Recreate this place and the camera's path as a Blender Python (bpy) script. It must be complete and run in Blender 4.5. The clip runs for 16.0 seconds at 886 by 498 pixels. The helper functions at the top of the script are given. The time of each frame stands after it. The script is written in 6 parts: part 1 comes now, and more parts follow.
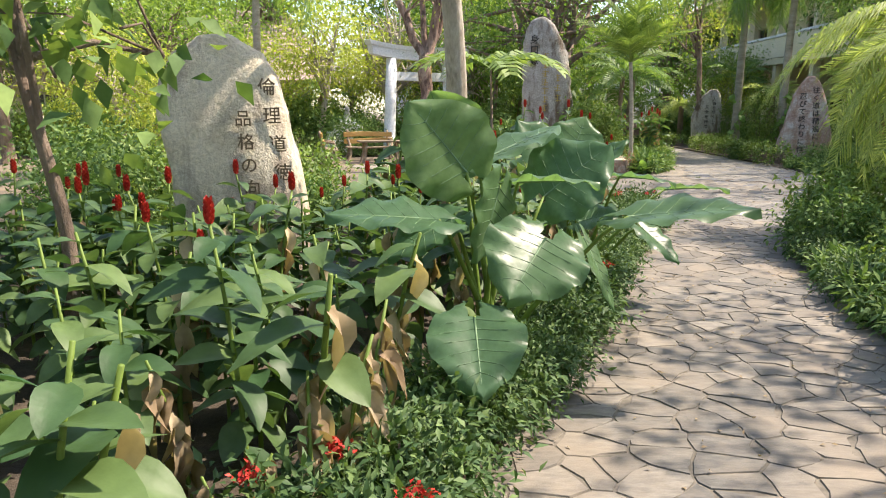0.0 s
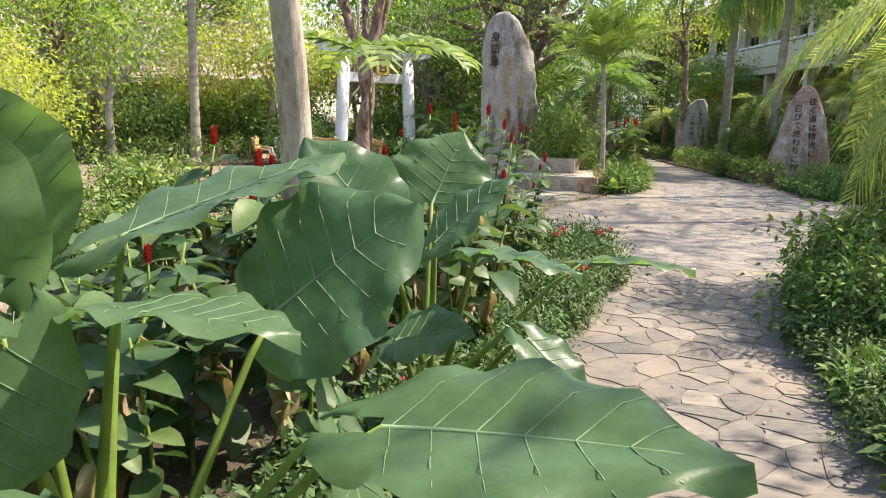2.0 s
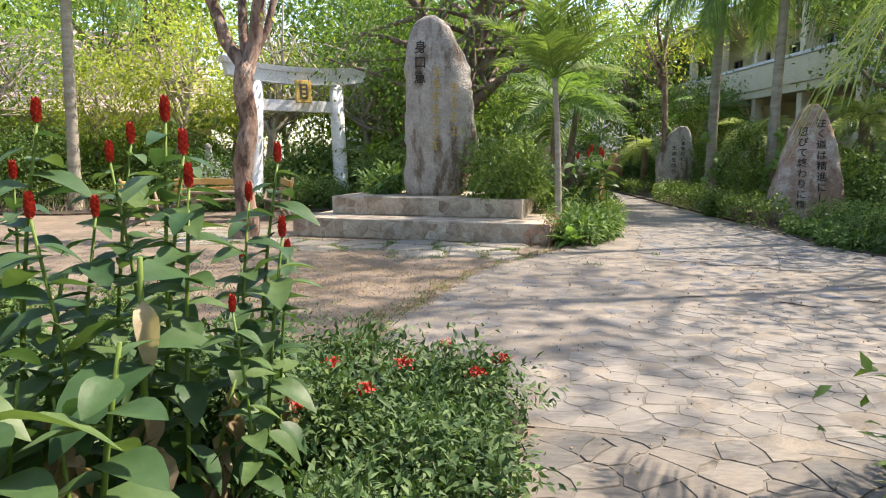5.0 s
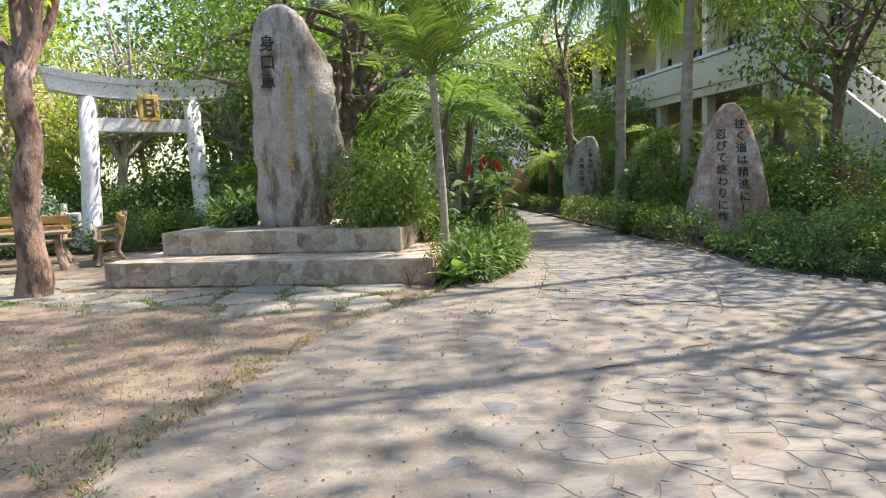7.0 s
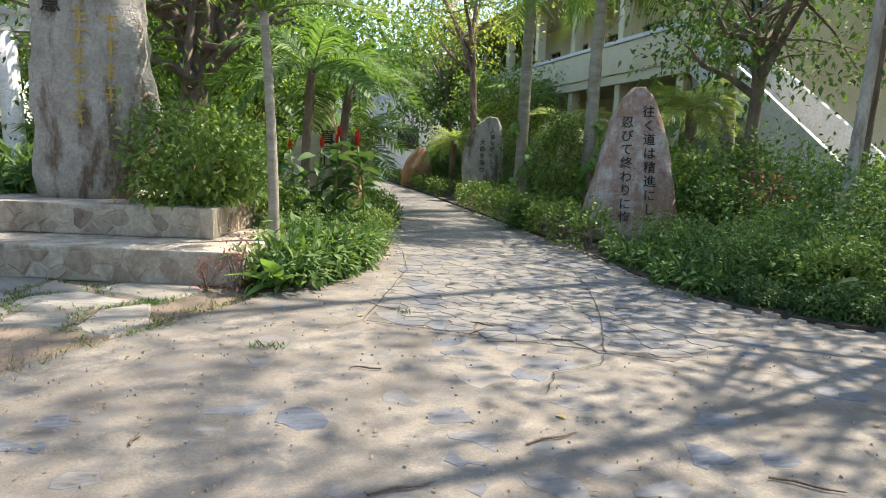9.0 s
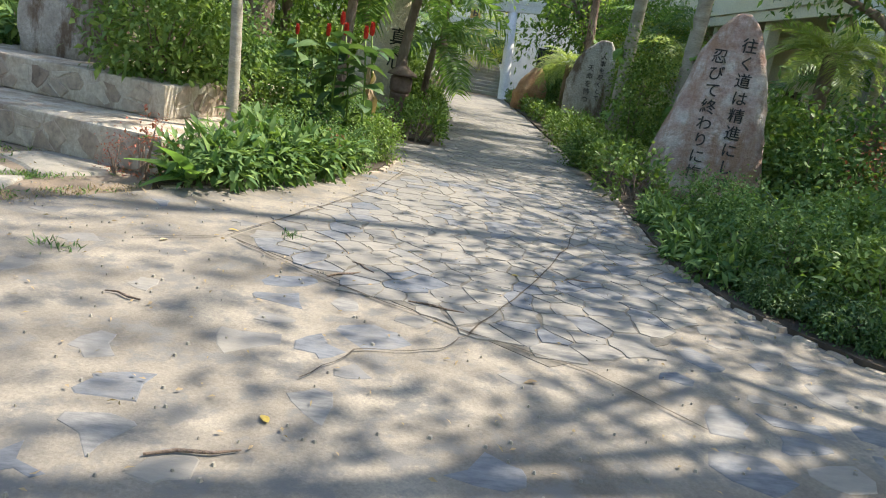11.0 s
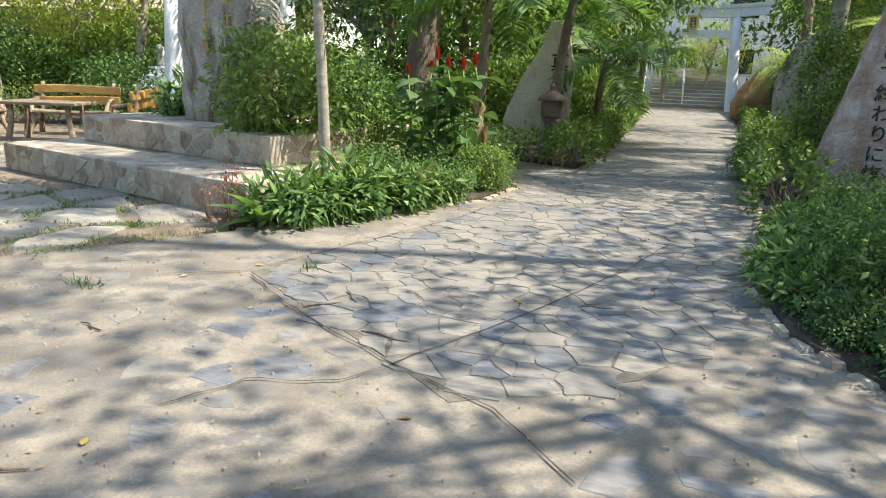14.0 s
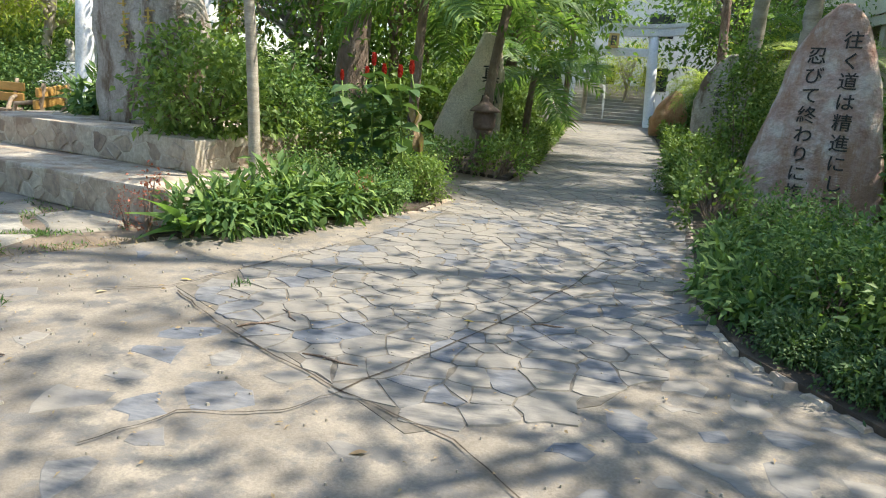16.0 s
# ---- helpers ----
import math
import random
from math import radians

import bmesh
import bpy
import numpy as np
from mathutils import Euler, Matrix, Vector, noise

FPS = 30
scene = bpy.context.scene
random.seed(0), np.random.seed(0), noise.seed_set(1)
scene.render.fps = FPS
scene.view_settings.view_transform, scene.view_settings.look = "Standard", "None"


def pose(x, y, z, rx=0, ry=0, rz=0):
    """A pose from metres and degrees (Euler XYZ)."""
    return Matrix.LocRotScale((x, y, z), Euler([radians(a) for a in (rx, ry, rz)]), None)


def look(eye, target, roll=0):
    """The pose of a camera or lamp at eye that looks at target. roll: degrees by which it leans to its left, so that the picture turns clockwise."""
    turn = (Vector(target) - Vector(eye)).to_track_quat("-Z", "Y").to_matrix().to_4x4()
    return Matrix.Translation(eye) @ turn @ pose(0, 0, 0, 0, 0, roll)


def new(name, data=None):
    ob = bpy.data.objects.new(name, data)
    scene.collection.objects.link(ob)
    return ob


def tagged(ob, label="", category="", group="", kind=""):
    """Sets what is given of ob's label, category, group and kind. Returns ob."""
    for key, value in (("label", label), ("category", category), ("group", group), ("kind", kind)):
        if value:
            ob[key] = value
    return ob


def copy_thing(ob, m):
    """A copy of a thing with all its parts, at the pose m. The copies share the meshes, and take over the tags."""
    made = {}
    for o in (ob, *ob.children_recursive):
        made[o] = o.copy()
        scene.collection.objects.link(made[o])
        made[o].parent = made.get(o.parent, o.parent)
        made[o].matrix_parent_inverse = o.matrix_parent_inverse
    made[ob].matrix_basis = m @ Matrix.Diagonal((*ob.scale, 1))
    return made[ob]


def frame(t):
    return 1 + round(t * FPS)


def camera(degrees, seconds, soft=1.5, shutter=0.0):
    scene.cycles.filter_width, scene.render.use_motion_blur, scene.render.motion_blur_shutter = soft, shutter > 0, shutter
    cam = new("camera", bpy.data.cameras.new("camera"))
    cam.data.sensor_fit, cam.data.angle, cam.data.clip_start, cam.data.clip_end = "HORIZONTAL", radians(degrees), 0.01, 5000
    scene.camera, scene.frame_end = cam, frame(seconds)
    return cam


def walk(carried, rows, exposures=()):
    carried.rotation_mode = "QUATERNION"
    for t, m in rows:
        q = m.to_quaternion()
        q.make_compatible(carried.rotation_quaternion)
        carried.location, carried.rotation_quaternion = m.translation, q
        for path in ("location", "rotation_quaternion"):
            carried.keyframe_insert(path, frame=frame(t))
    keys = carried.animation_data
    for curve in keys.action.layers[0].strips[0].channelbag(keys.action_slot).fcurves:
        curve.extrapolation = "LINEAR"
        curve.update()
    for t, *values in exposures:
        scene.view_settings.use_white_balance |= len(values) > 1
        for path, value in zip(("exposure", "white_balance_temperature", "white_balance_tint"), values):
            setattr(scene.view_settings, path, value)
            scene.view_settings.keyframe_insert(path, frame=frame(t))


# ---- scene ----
cam = camera(64.6, 16.0, 1.1)
METRES, EYE, TILT, LEAN, TURN = 16.0, 1.5, -11.0, 0.0, 0.0
ROWS = [
    (0.0, 0.0, 0.0, 0.0, 0.0, 0.0, -0.0),
    (0.5, 0.0171, 0.0405, 0.0084, 0.1, 0.25, 0.04),
    (1.0, 0.0352, 0.0789, 0.0165, -0.04, 0.55, 0.04),
    (1.5, 0.0529, 0.1145, 0.024, -0.11, 1.15, -0.33),
    (2.0, 0.068, 0.1516, 0.0318, -0.85, 0.41, -1.03),
    (2.5, 0.0873, 0.1876, 0.0381, -2.11, -0.2, 0.31),
    (3.0, 0.0996, 0.2256, 0.046, -1.49, -0.06, -0.09),
    (5.5, 0.1703, 0.4265, 0.0781, -1.93, 4.04, 0.32),
    (6.0, 0.1818, 0.4653, 0.0846, -4.05, 4.28, 0.83),
    (6.5, 0.202, 0.5039, 0.0908, -5.75, 4.6, 1.27),
    (7.0, 0.2155, 0.538, 0.0968, -8.07, 4.96, 3.63),
    (7.5, 0.2349, 0.5746, 0.1032, -9.35, 4.74, 3.61),
    (8.0, 0.2521, 0.6057, 0.1086, -13.44, 4.18, 2.7),
    (10.5, 0.382, 0.7074, 0.1292, -12.25, -1.53, -4.27),
    (11.0, 0.4144, 0.715, 0.1303, -3.9, -4.15, -8.8),
    (11.5, 0.444, 0.7205, 0.1336, -0.34, -5.66, -14.64),
    (12.0, 0.4667, 0.7287, 0.1361, 3.12, -4.92, -13.4),
    (12.5, 0.4897, 0.7309, 0.1377, 4.57, -2.65, -11.27),
    (13.0, 0.5074, 0.7417, 0.1386, 6.43, -2.92, -9.7),
    (13.5, 0.5134, 0.7417, 0.1403, 11.86, -3.54, -7.51),
    (14.0, 0.518, 0.7379, 0.1403, 16.88, -4.05, -5.03),
    (14.5, 0.5124, 0.7401, 0.1399, 18.88, -4.08, -5.74),
    (15.0, 0.5033, 0.7468, 0.1406, 13.4, -3.22, -6.38),
    (15.5, 0.5033, 0.7478, 0.1412, 10.97, -2.79, -6.27),
    (16.0, 0.5049, 0.7487, 0.1412, 10.45, -2.75, -5.92),
]
walk(cam, [(t, pose(0, 0, EYE, TILT, LEAN, TURN) @ pose(METRES * x, METRES * y, METRES * z, 90 + pitch, roll, yaw)) for t, x, y, z, yaw, pitch, roll in ROWS],
     [(0.0, 1.5, 7150, 14), (3.0, 1.6, 7150, 15), (5.5, 1.45, 6950, 15), (8.0, 1.45, 6800, 12), (10.5, 1.52, 6600, 9), (16.0, 1.5, 6600, 7)])

# ---- light ----
SUN_WAY = Vector((0.80, 0.20, 1.2)).normalized()
sun_data = bpy.data.lights.new("sun", "SUN")
sun_data.energy, sun_data.angle, sun_data.color = 3.9, radians(0.55), (1.0, 0.93, 0.82)
sun = new("sun", sun_data)
sun.matrix_world = look((0, 0, 30), Vector((0, 0, 30)) - SUN_WAY)
world = bpy.data.worlds.new("sky")
scene.world = world
world.use_nodes = True
sky = world.node_tree.nodes.new("ShaderNodeTexSky")
sky.sky_type, sky.sun_disc = "NISHITA", False
sky.sun_elevation = math.asin(SUN_WAY.z)
sky.sun_rotation = math.atan2(SUN_WAY.x, SUN_WAY.y)
world.node_tree.links.new(sky.outputs[0], world.node_tree.nodes["Background"].inputs[0])
world.node_tree.nodes["Background"].inputs[1].default_value = 0.15

rng = np.random.default_rng(7)


# ---- materials ----
def nodes_of(name):
    m = bpy.data.materials.new(name)
    m.use_nodes = True
    nt = m.node_tree
    return m, nt, nt.nodes["Principled BSDF"]


def noise_node(nt, scale, detail=6, rough=0.6, coord=None, stretch=None):
    n = nt.nodes.new("ShaderNodeTexNoise")
    n.inputs["Scale"].default_value, n.inputs["Detail"].default_value, n.inputs["Roughness"].default_value = scale, detail, rough
    tc = coord or nt.nodes.new("ShaderNodeTexCoord").outputs["Object"]
    if stretch:
        mp = nt.nodes.new("ShaderNodeMapping")
        mp.inputs["Scale"].default_value = stretch
        nt.links.new(tc, mp.inputs[0])
        tc = mp.outputs[0]
    nt.links.new(tc, n.inputs["Vector"])
    return n


def ramp_node(nt, fac, stops):
    r = nt.nodes.new("ShaderNodeValToRGB")
    els = r.color_ramp.elements
    while len(els) < len(stops):
        els.new(0.5)
    for e, (p, c) in zip(els, stops):
        e.position, e.color = p, (*c, 1)
    nt.links.new(fac, r.inputs[0])
    return r


def mix_node(nt, fac, a, b, mode="MIX"):
    n = nt.nodes.new("ShaderNodeMix")
    n.data_type, n.blend_type = "RGBA", mode
    for sock, v in ((n.inputs[0], fac), (n.inputs[6], a), (n.inputs[7], b)):
        if isinstance(v, (int, float)):
            sock.default_value = v
        elif isinstance(v, tuple):
            sock.default_value = (*v, 1)
        else:
            nt.links.new(v, sock)
    return n.outputs[2]


def bump_to(nt, bsdf, height, strength, distance):
    b = nt.nodes.new("ShaderNodeBump")
    b.inputs["Strength"].default_value, b.inputs["Distance"].default_value = strength, distance
    nt.links.new(height, b.inputs["Height"])
    nt.links.new(b.outputs[0], bsdf.inputs["Normal"])


def surface(name, dark, mid, light, scale=3.0, fine=40.0, rough=0.85, bump=0.4, depth=0.01, world_space=False, stretch=None, stain=None, stain_scale=0.8):
    """Two scales of colour noise and a relief."""
    m, nt, bs = nodes_of(name)
    tc = nt.nodes.new("ShaderNodeNewGeometry").outputs["Position"] if world_space else nt.nodes.new("ShaderNodeTexCoord").outputs["Object"]
    big = noise_node(nt, scale, 5, 0.6, tc, stretch)
    small = noise_node(nt, fine, 6, 0.65, tc, stretch)
    col = ramp_node(nt, big.outputs["Fac"], ((0.3, dark), (0.5, mid), (0.7, light))).outputs[0]
    grain = ramp_node(nt, small.outputs["Fac"], ((0.25, (0.55, 0.55, 0.55)), (0.75, (1.25, 1.22, 1.2)))).outputs[0]
    col = mix_node(nt, 0.75, col, grain, "MULTIPLY")
    if stain:
        st = noise_node(nt, stain_scale, 7, 0.7, tc, (1.6, 1.6, 0.55))
        f = ramp_node(nt, st.outputs["Fac"], ((0.49, (0, 0, 0)), (0.59, (1, 1, 1)))).outputs[0]
        col = mix_node(nt, f, col, stain)
    nt.links.new(col, bs.inputs["Base Color"])
    bs.inputs["Roughness"].default_value = rough
    add = nt.nodes.new("ShaderNodeMath")
    add.operation = "ADD"
    nt.links.new(big.outputs["Fac"], add.inputs[0])
    nt.links.new(small.outputs["Fac"], add.inputs[1])
    bump_to(nt, bs, add.outputs[0], bump, depth)
    return m


def leafy(name, dark, light, gloss=0.45, through_light=0.3, vein=False, per_object=False):
    m, nt, bs = nodes_of(name)
    rnd = nt.nodes.new("ShaderNodeObjectInfo").outputs["Random"] if per_object else nt.nodes.new("ShaderNodeNewGeometry").outputs["Random Per Island"]
    col = ramp_node(nt, rnd, ((0.0, dark), (0.75, tuple((a + b) / 2 for a, b in zip(dark, light))), (1.0, light))).outputs[0]
    n = noise_node(nt, 14.0, 4)
    g = ramp_node(nt, n.outputs["Fac"], ((0.3, (0.7, 0.72, 0.6)), (0.7, (1.2, 1.15, 1.1)))).outputs[0]
    col = mix_node(nt, 0.8, col, g, "MULTIPLY")
    nt.links.new(col, bs.inputs["Base Color"])
    bs.inputs["Roughness"].default_value = gloss + 0.1
    bs.inputs["Specular IOR Level"].default_value = 0.3
    tr = nt.nodes.new("ShaderNodeBsdfTranslucent")
    nt.links.new(mix_node(nt, 1.0, col, (1.4, 1.45, 0.75), "MULTIPLY"), tr.inputs[0])
    mx = nt.nodes.new("ShaderNodeMixShader")
    mx.inputs[0].default_value = through_light
    nt.links.new(bs.outputs[0], mx.inputs[1])
    nt.links.new(tr.outputs[0], mx.inputs[2])
    nt.links.new(mx.outputs[0], nt.nodes["Material Output"].inputs[0])
    if vein:
        bump_to(nt, bs, n.outputs["Fac"], 0.25, 0.01)
    return m


def plain(name, colour, rough=0.6, metal=0.0):
    return surface(name, tuple(c * 0.85 for c in colour), colour, tuple(min(1, c * 1.1) for c in colour), 2.5, 30, rough, 0.1, 0.003)


M_SAND = surface("sandy_earth", (0.14, 0.105, 0.075), (0.215, 0.165, 0.118), (0.27, 0.215, 0.16), 0.9, 55, 0.95, 0.35, 0.004, True, stain=(0.13, 0.105, 0.08), stain_scale=1.9)
M_MORTAR = surface("dusty_mortar", (0.13, 0.112, 0.09), (0.215, 0.187, 0.15), (0.295, 0.257, 0.205), 1.7, 75, 0.92, 0.8, 0.006, True, stain=(0.14, 0.13, 0.118), stain_scale=3.2)
M_SOIL = surface("bed_soil", (0.03, 0.024, 0.018), (0.06, 0.045, 0.032), (0.11, 0.085, 0.06), 3, 30, 0.97, 0.8, 0.02, True)
M_JOINT = surface("dark_joint", (0.085, 0.075, 0.06), (0.145, 0.127, 0.103), (0.21, 0.185, 0.15), 6, 40, 0.95, 0.5, 0.004, True)


def stone_paving(name, a, b, dust, cover, light):
    """Slate flags: each stone its own tone, streaked, part covered by dust."""
    m, nt, bs = nodes_of(name)
    pos = nt.nodes.new("ShaderNodeNewGeometry")
    obr = nt.nodes.new("ShaderNodeObjectInfo").outputs["Random"]
    add = nt.nodes.new("ShaderNodeMath")
    add.operation = "ADD"
    nt.links.new(pos.outputs["Random Per Island"], add.inputs[0])
    nt.links.new(obr, add.inputs[1])
    fr = nt.nodes.new("ShaderNodeMath")
    fr.operation = "FRACT"
    nt.links.new(add.outputs[0], fr.inputs[0])
    base = ramp_node(nt, fr.outputs[0], ((0.0, a), (0.6, b), (1.0, light))).outputs[0]
    streak = noise_node(nt, 9.0, 7, 0.7, pos.outputs["Position"], (1.0, 3.2, 1.0))
    grain = ramp_node(nt, streak.outputs["Fac"], ((0.32, (0.5, 0.5, 0.53)), (0.68, (1.3, 1.27, 1.22)))).outputs[0]
    base = mix_node(nt, 0.9, base, grain, "MULTIPLY")
    d = noise_node(nt, 1.3, 8, 0.7, pos.outputs["Position"])
    f = ramp_node(nt, d.outputs["Fac"], ((cover - 0.14, (1, 1, 1)), (cover + 0.12, (0, 0, 0)))).outputs[0]
    col = mix_node(nt, f, base, dust)
    nt.links.new(col, bs.inputs["Base Color"])
    bs.inputs["Roughness"].default_value = 0.82
    bump_to(nt, bs, streak.outputs["Fac"], 0.5, 0.008)
    return m


M_FLAG = stone_paving("grey_flagstone", (0.09, 0.088, 0.083), (0.135, 0.127, 0.114), (0.205, 0.168, 0.128), 0.46, (0.215, 0.195, 0.165))
M_SLATE = stone_paving("dusty_slate", (0.08, 0.088, 0.108), (0.165, 0.162, 0.158), (0.215, 0.193, 0.163), 0.52, (0.225, 0.205, 0.178))
M_SLAB = stone_paving("pale_slab", (0.20, 0.19, 0.165), (0.26, 0.245, 0.21), (0.24, 0.205, 0.155), 0.45, (0.31, 0.29, 0.25))
M_SLATE_BLUE = stone_paving("blue_grey_slate", (0.10, 0.112, 0.135), (0.145, 0.15, 0.162), (0.215, 0.193, 0.163), 0.40, (0.20, 0.19, 0.175))
M_CRAZY = stone_paving("tight_grey_flag", (0.13, 0.128, 0.124), (0.18, 0.17, 0.155), (0.22, 0.197, 0.165), 0.48, (0.24, 0.22, 0.19))
M_ROCK = surface("pale_granite", (0.30, 0.265, 0.225), (0.43, 0.395, 0.35), (0.53, 0.495, 0.45), 2.8, 24, 0.85, 1.0, 0.04, stain=(0.15, 0.105, 0.07), stain_scale=1.45)
M_ROCK_RED = surface("pinkish_rock", (0.27, 0.14, 0.10), (0.44, 0.33, 0.285), (0.58, 0.54, 0.50), 3.6, 20, 0.85, 1.0, 0.03, stain=(0.30, 0.18, 0.12), stain_scale=1.6)
M_ROCK_WARM = surface("cream_boulder", (0.52, 0.43, 0.31), (0.64, 0.56, 0.43), (0.70, 0.64, 0.53), 2.0, 28, 0.85, 0.9, 0.03, stain=(0.34, 0.28, 0.22), stain_scale=1.3)
M_STONE_DARK = surface("dark_slate_stone", (0.035, 0.04, 0.048), (0.06, 0.065, 0.075), (0.10, 0.105, 0.115), 2.6, 26, 0.5, 0.5, 0.01)
M_ROCK_OCHRE = surface("ochre_rock", (0.26, 0.14, 0.07), (0.40, 0.23, 0.12), (0.5, 0.34, 0.2), 2.4, 22, 0.9, 0.8, 0.03)
M_PLINTH = surface("sandstone_masonry", (0.34, 0.28, 0.21), (0.44, 0.38, 0.30), (0.52, 0.47, 0.39), 3.0, 30, 0.9, 0.6, 0.012, stain=(0.25, 0.19, 0.14), stain_scale=2.0)
M_PLINTH_STONE = stone_paving("masonry_stone", (0.22, 0.16, 0.12), (0.36, 0.29, 0.22), (0.40, 0.345, 0.275), 0.40, (0.46, 0.41, 0.33))
M_INK_WORN = plain("worn_brown_carving", (0.17, 0.125, 0.08), 0.85)
M_INK = plain("black_carving", (0.03, 0.028, 0.025), 0.8)
M_GOLDINK = plain("ochre_carving", (0.50, 0.35, 0.09), 0.8)
M_WHITE = surface("white_paint", (0.66, 0.66, 0.66), (0.78, 0.78, 0.78), (0.84, 0.84, 0.84), 2.0, 20, 0.6, 0.15, 0.004)
M_GILT = plain("gilt_frame", (0.52, 0.34, 0.08), 0.4)
M_DARK = plain("dark_panel", (0.035, 0.028, 0.024), 0.5)
M_BARK = surface("brown_bark", (0.11, 0.075, 0.055), (0.20, 0.145, 0.11), (0.29, 0.23, 0.18), 5, 34, 0.95, 1.0, 0.03, stretch=(1, 1, 0.35))
M_BARK_RED = surface("flaking_reddish_bark", (0.17, 0.10, 0.07), (0.30, 0.20, 0.15), (0.40, 0.31, 0.25), 4, 26, 0.95, 1.0, 0.03, stretch=(1, 1, 0.5), stain=(0.10, 0.06, 0.045), stain_scale=4.5)
M_BARK_PALE = surface("pale_grey_bark", (0.30, 0.26, 0.21), (0.42, 0.37, 0.31), (0.52, 0.47, 0.40), 4, 30, 0.92, 0.7, 0.015, stretch=(1, 1, 0.4), stain=(0.22, 0.18, 0.14), stain_scale=3.5)
M_PALMBARK = surface("ringed_palm_trunk", (0.24, 0.21, 0.16), (0.34, 0.30, 0.24), (0.42, 0.38, 0.31), 4, 30, 0.9, 0.6, 0.01, stretch=(1, 1, 3))
M_STEM = leafy("green_stem", (0.10, 0.17, 0.03), (0.20, 0.28, 0.06), 0.45, 0.1)
M_GINGER = leafy("ginger_leaf", (0.036, 0.086, 0.036), (0.115, 0.18, 0.066), 0.38, 0.28, True, True)
M_TARO = leafy("elephant_ear_leaf", (0.075, 0.155, 0.085), (0.13, 0.215, 0.095), 0.24, 0.48, True, True)
M_TARORIB = leafy("leaf_rib", (0.10, 0.19, 0.10), (0.135, 0.225, 0.11), 0.4, 0.1)
M_DRY = leafy("dry_leaf", (0.24, 0.17, 0.11), (0.50, 0.41, 0.30), 0.8, 0.25, True, True)
M_RED = leafy("red_bract", (0.36, 0.02, 0.02), (0.55, 0.05, 0.03), 0.45, 0.12)
M_SHRUB = leafy("shrub_leaf", (0.055, 0.125, 0.042), (0.23, 0.33, 0.10), 0.6, 0.28)
M_IXORA = leafy("ixora_leaf", (0.038, 0.088, 0.034), (0.14, 0.215, 0.075), 0.5, 0.22)
M_SHRUB_BRIGHT = leafy("bright_shrub_leaf", (0.10, 0.175, 0.045), (0.27, 0.36, 0.11), 0.42, 0.35)
M_HEDGE = leafy("hedge_leaf", (0.07, 0.135, 0.03), (0.27, 0.37, 0.09), 0.45, 0.25)
M_PALM = leafy("palm_leaf", (0.12, 0.20, 0.05), (0.32, 0.40, 0.12), 0.42, 0.48)
M_PALM_DARK = leafy("dark_palm_leaf", (0.08, 0.16, 0.05), (0.22, 0.32, 0.10), 0.42, 0.45)
M_PALM_GREY = leafy("silvery_palm_leaf", (0.22, 0.29, 0.11), (0.46, 0.52, 0.22), 0.45, 0.5)
M_TREE = leafy("tree_leaf", (0.10, 0.18, 0.045), (0.31, 0.42, 0.11), 0.5, 0.5)
M_TREE_YELLOW = leafy("yellow_green_tree_leaf", (0.22, 0.29, 0.06), (0.50, 0.52, 0.14), 0.5, 0.5)
M_TREE_DARK = leafy("dark_tree_leaf", (0.055, 0.12, 0.03), (0.19, 0.29, 0.07), 0.5, 0.45)
M_CREAM = surface("cream_render", (0.66, 0.58, 0.40), (0.76, 0.68, 0.49), (0.82, 0.76, 0.58), 0.6, 20, 0.9, 0.2, 0.005)
M_ROOF = surface("faded_red_roof_tile", (0.36, 0.25, 0.23), (0.48, 0.36, 0.33), (0.56, 0.46, 0.43), 1.2, 12, 0.9, 0.4, 0.02)
M_GLASSDARK = plain("dark_window", (0.03, 0.035, 0.04), 0.15)
M_WOOD = surface("weathered_wood", (0.14, 0.10, 0.07), (0.24, 0.18, 0.12), (0.34, 0.27, 0.19), 4, 30, 0.85, 0.7, 0.01, stretch=(0.3, 1, 1))
M_WOODY = surface("ochre_varnished_wood", (0.36, 0.19, 0.05), (0.50, 0.29, 0.08), (0.58, 0.37, 0.13), 4, 30, 0.5, 0.4, 0.006, stretch=(0.3, 1, 1))
M_TERRA = surface("weathered_terracotta", (0.10, 0.065, 0.05), (0.17, 0.11, 0.085), (0.24, 0.17, 0.13), 5, 30, 0.9, 0.5, 0.008)
M_STEP = surface("grey_step_stone", (0.30, 0.29, 0.27), (0.40, 0.38, 0.36), (0.48, 0.46, 0.43), 2, 25, 0.9, 0.4, 0.008)
M_YELLOWLEAF = plain("fallen_yellow_leaf", (0.40, 0.29, 0.06), 0.7)


# ---- mesh helpers ----
def mesh_np(name, verts, faces):
    verts, faces = np.asarray(verts, dtype=np.float32), np.asarray(faces, dtype=np.int32)
    me = bpy.data.meshes.new(name)
    me.vertices.add(len(verts))
    me.vertices.foreach_set("co", verts.ravel())
    k = faces.shape[1]
    me.loops.add(faces.size)
    me.loops.foreach_set("vertex_index", faces.ravel())
    me.polygons.add(len(faces))
    me.polygons.foreach_set("loop_start", np.arange(0, faces.size, k, dtype=np.int32))
    me.update(calc_edges=True)
    return me


def mesh_bm(name, bm, smooth=False):
    bmesh.ops.recalc_face_normals(bm, faces=bm.faces)
    me = bpy.data.meshes.new(name)
    bm.to_mesh(me)
    bm.free()
    if smooth:
        me.shade_smooth()
    return me


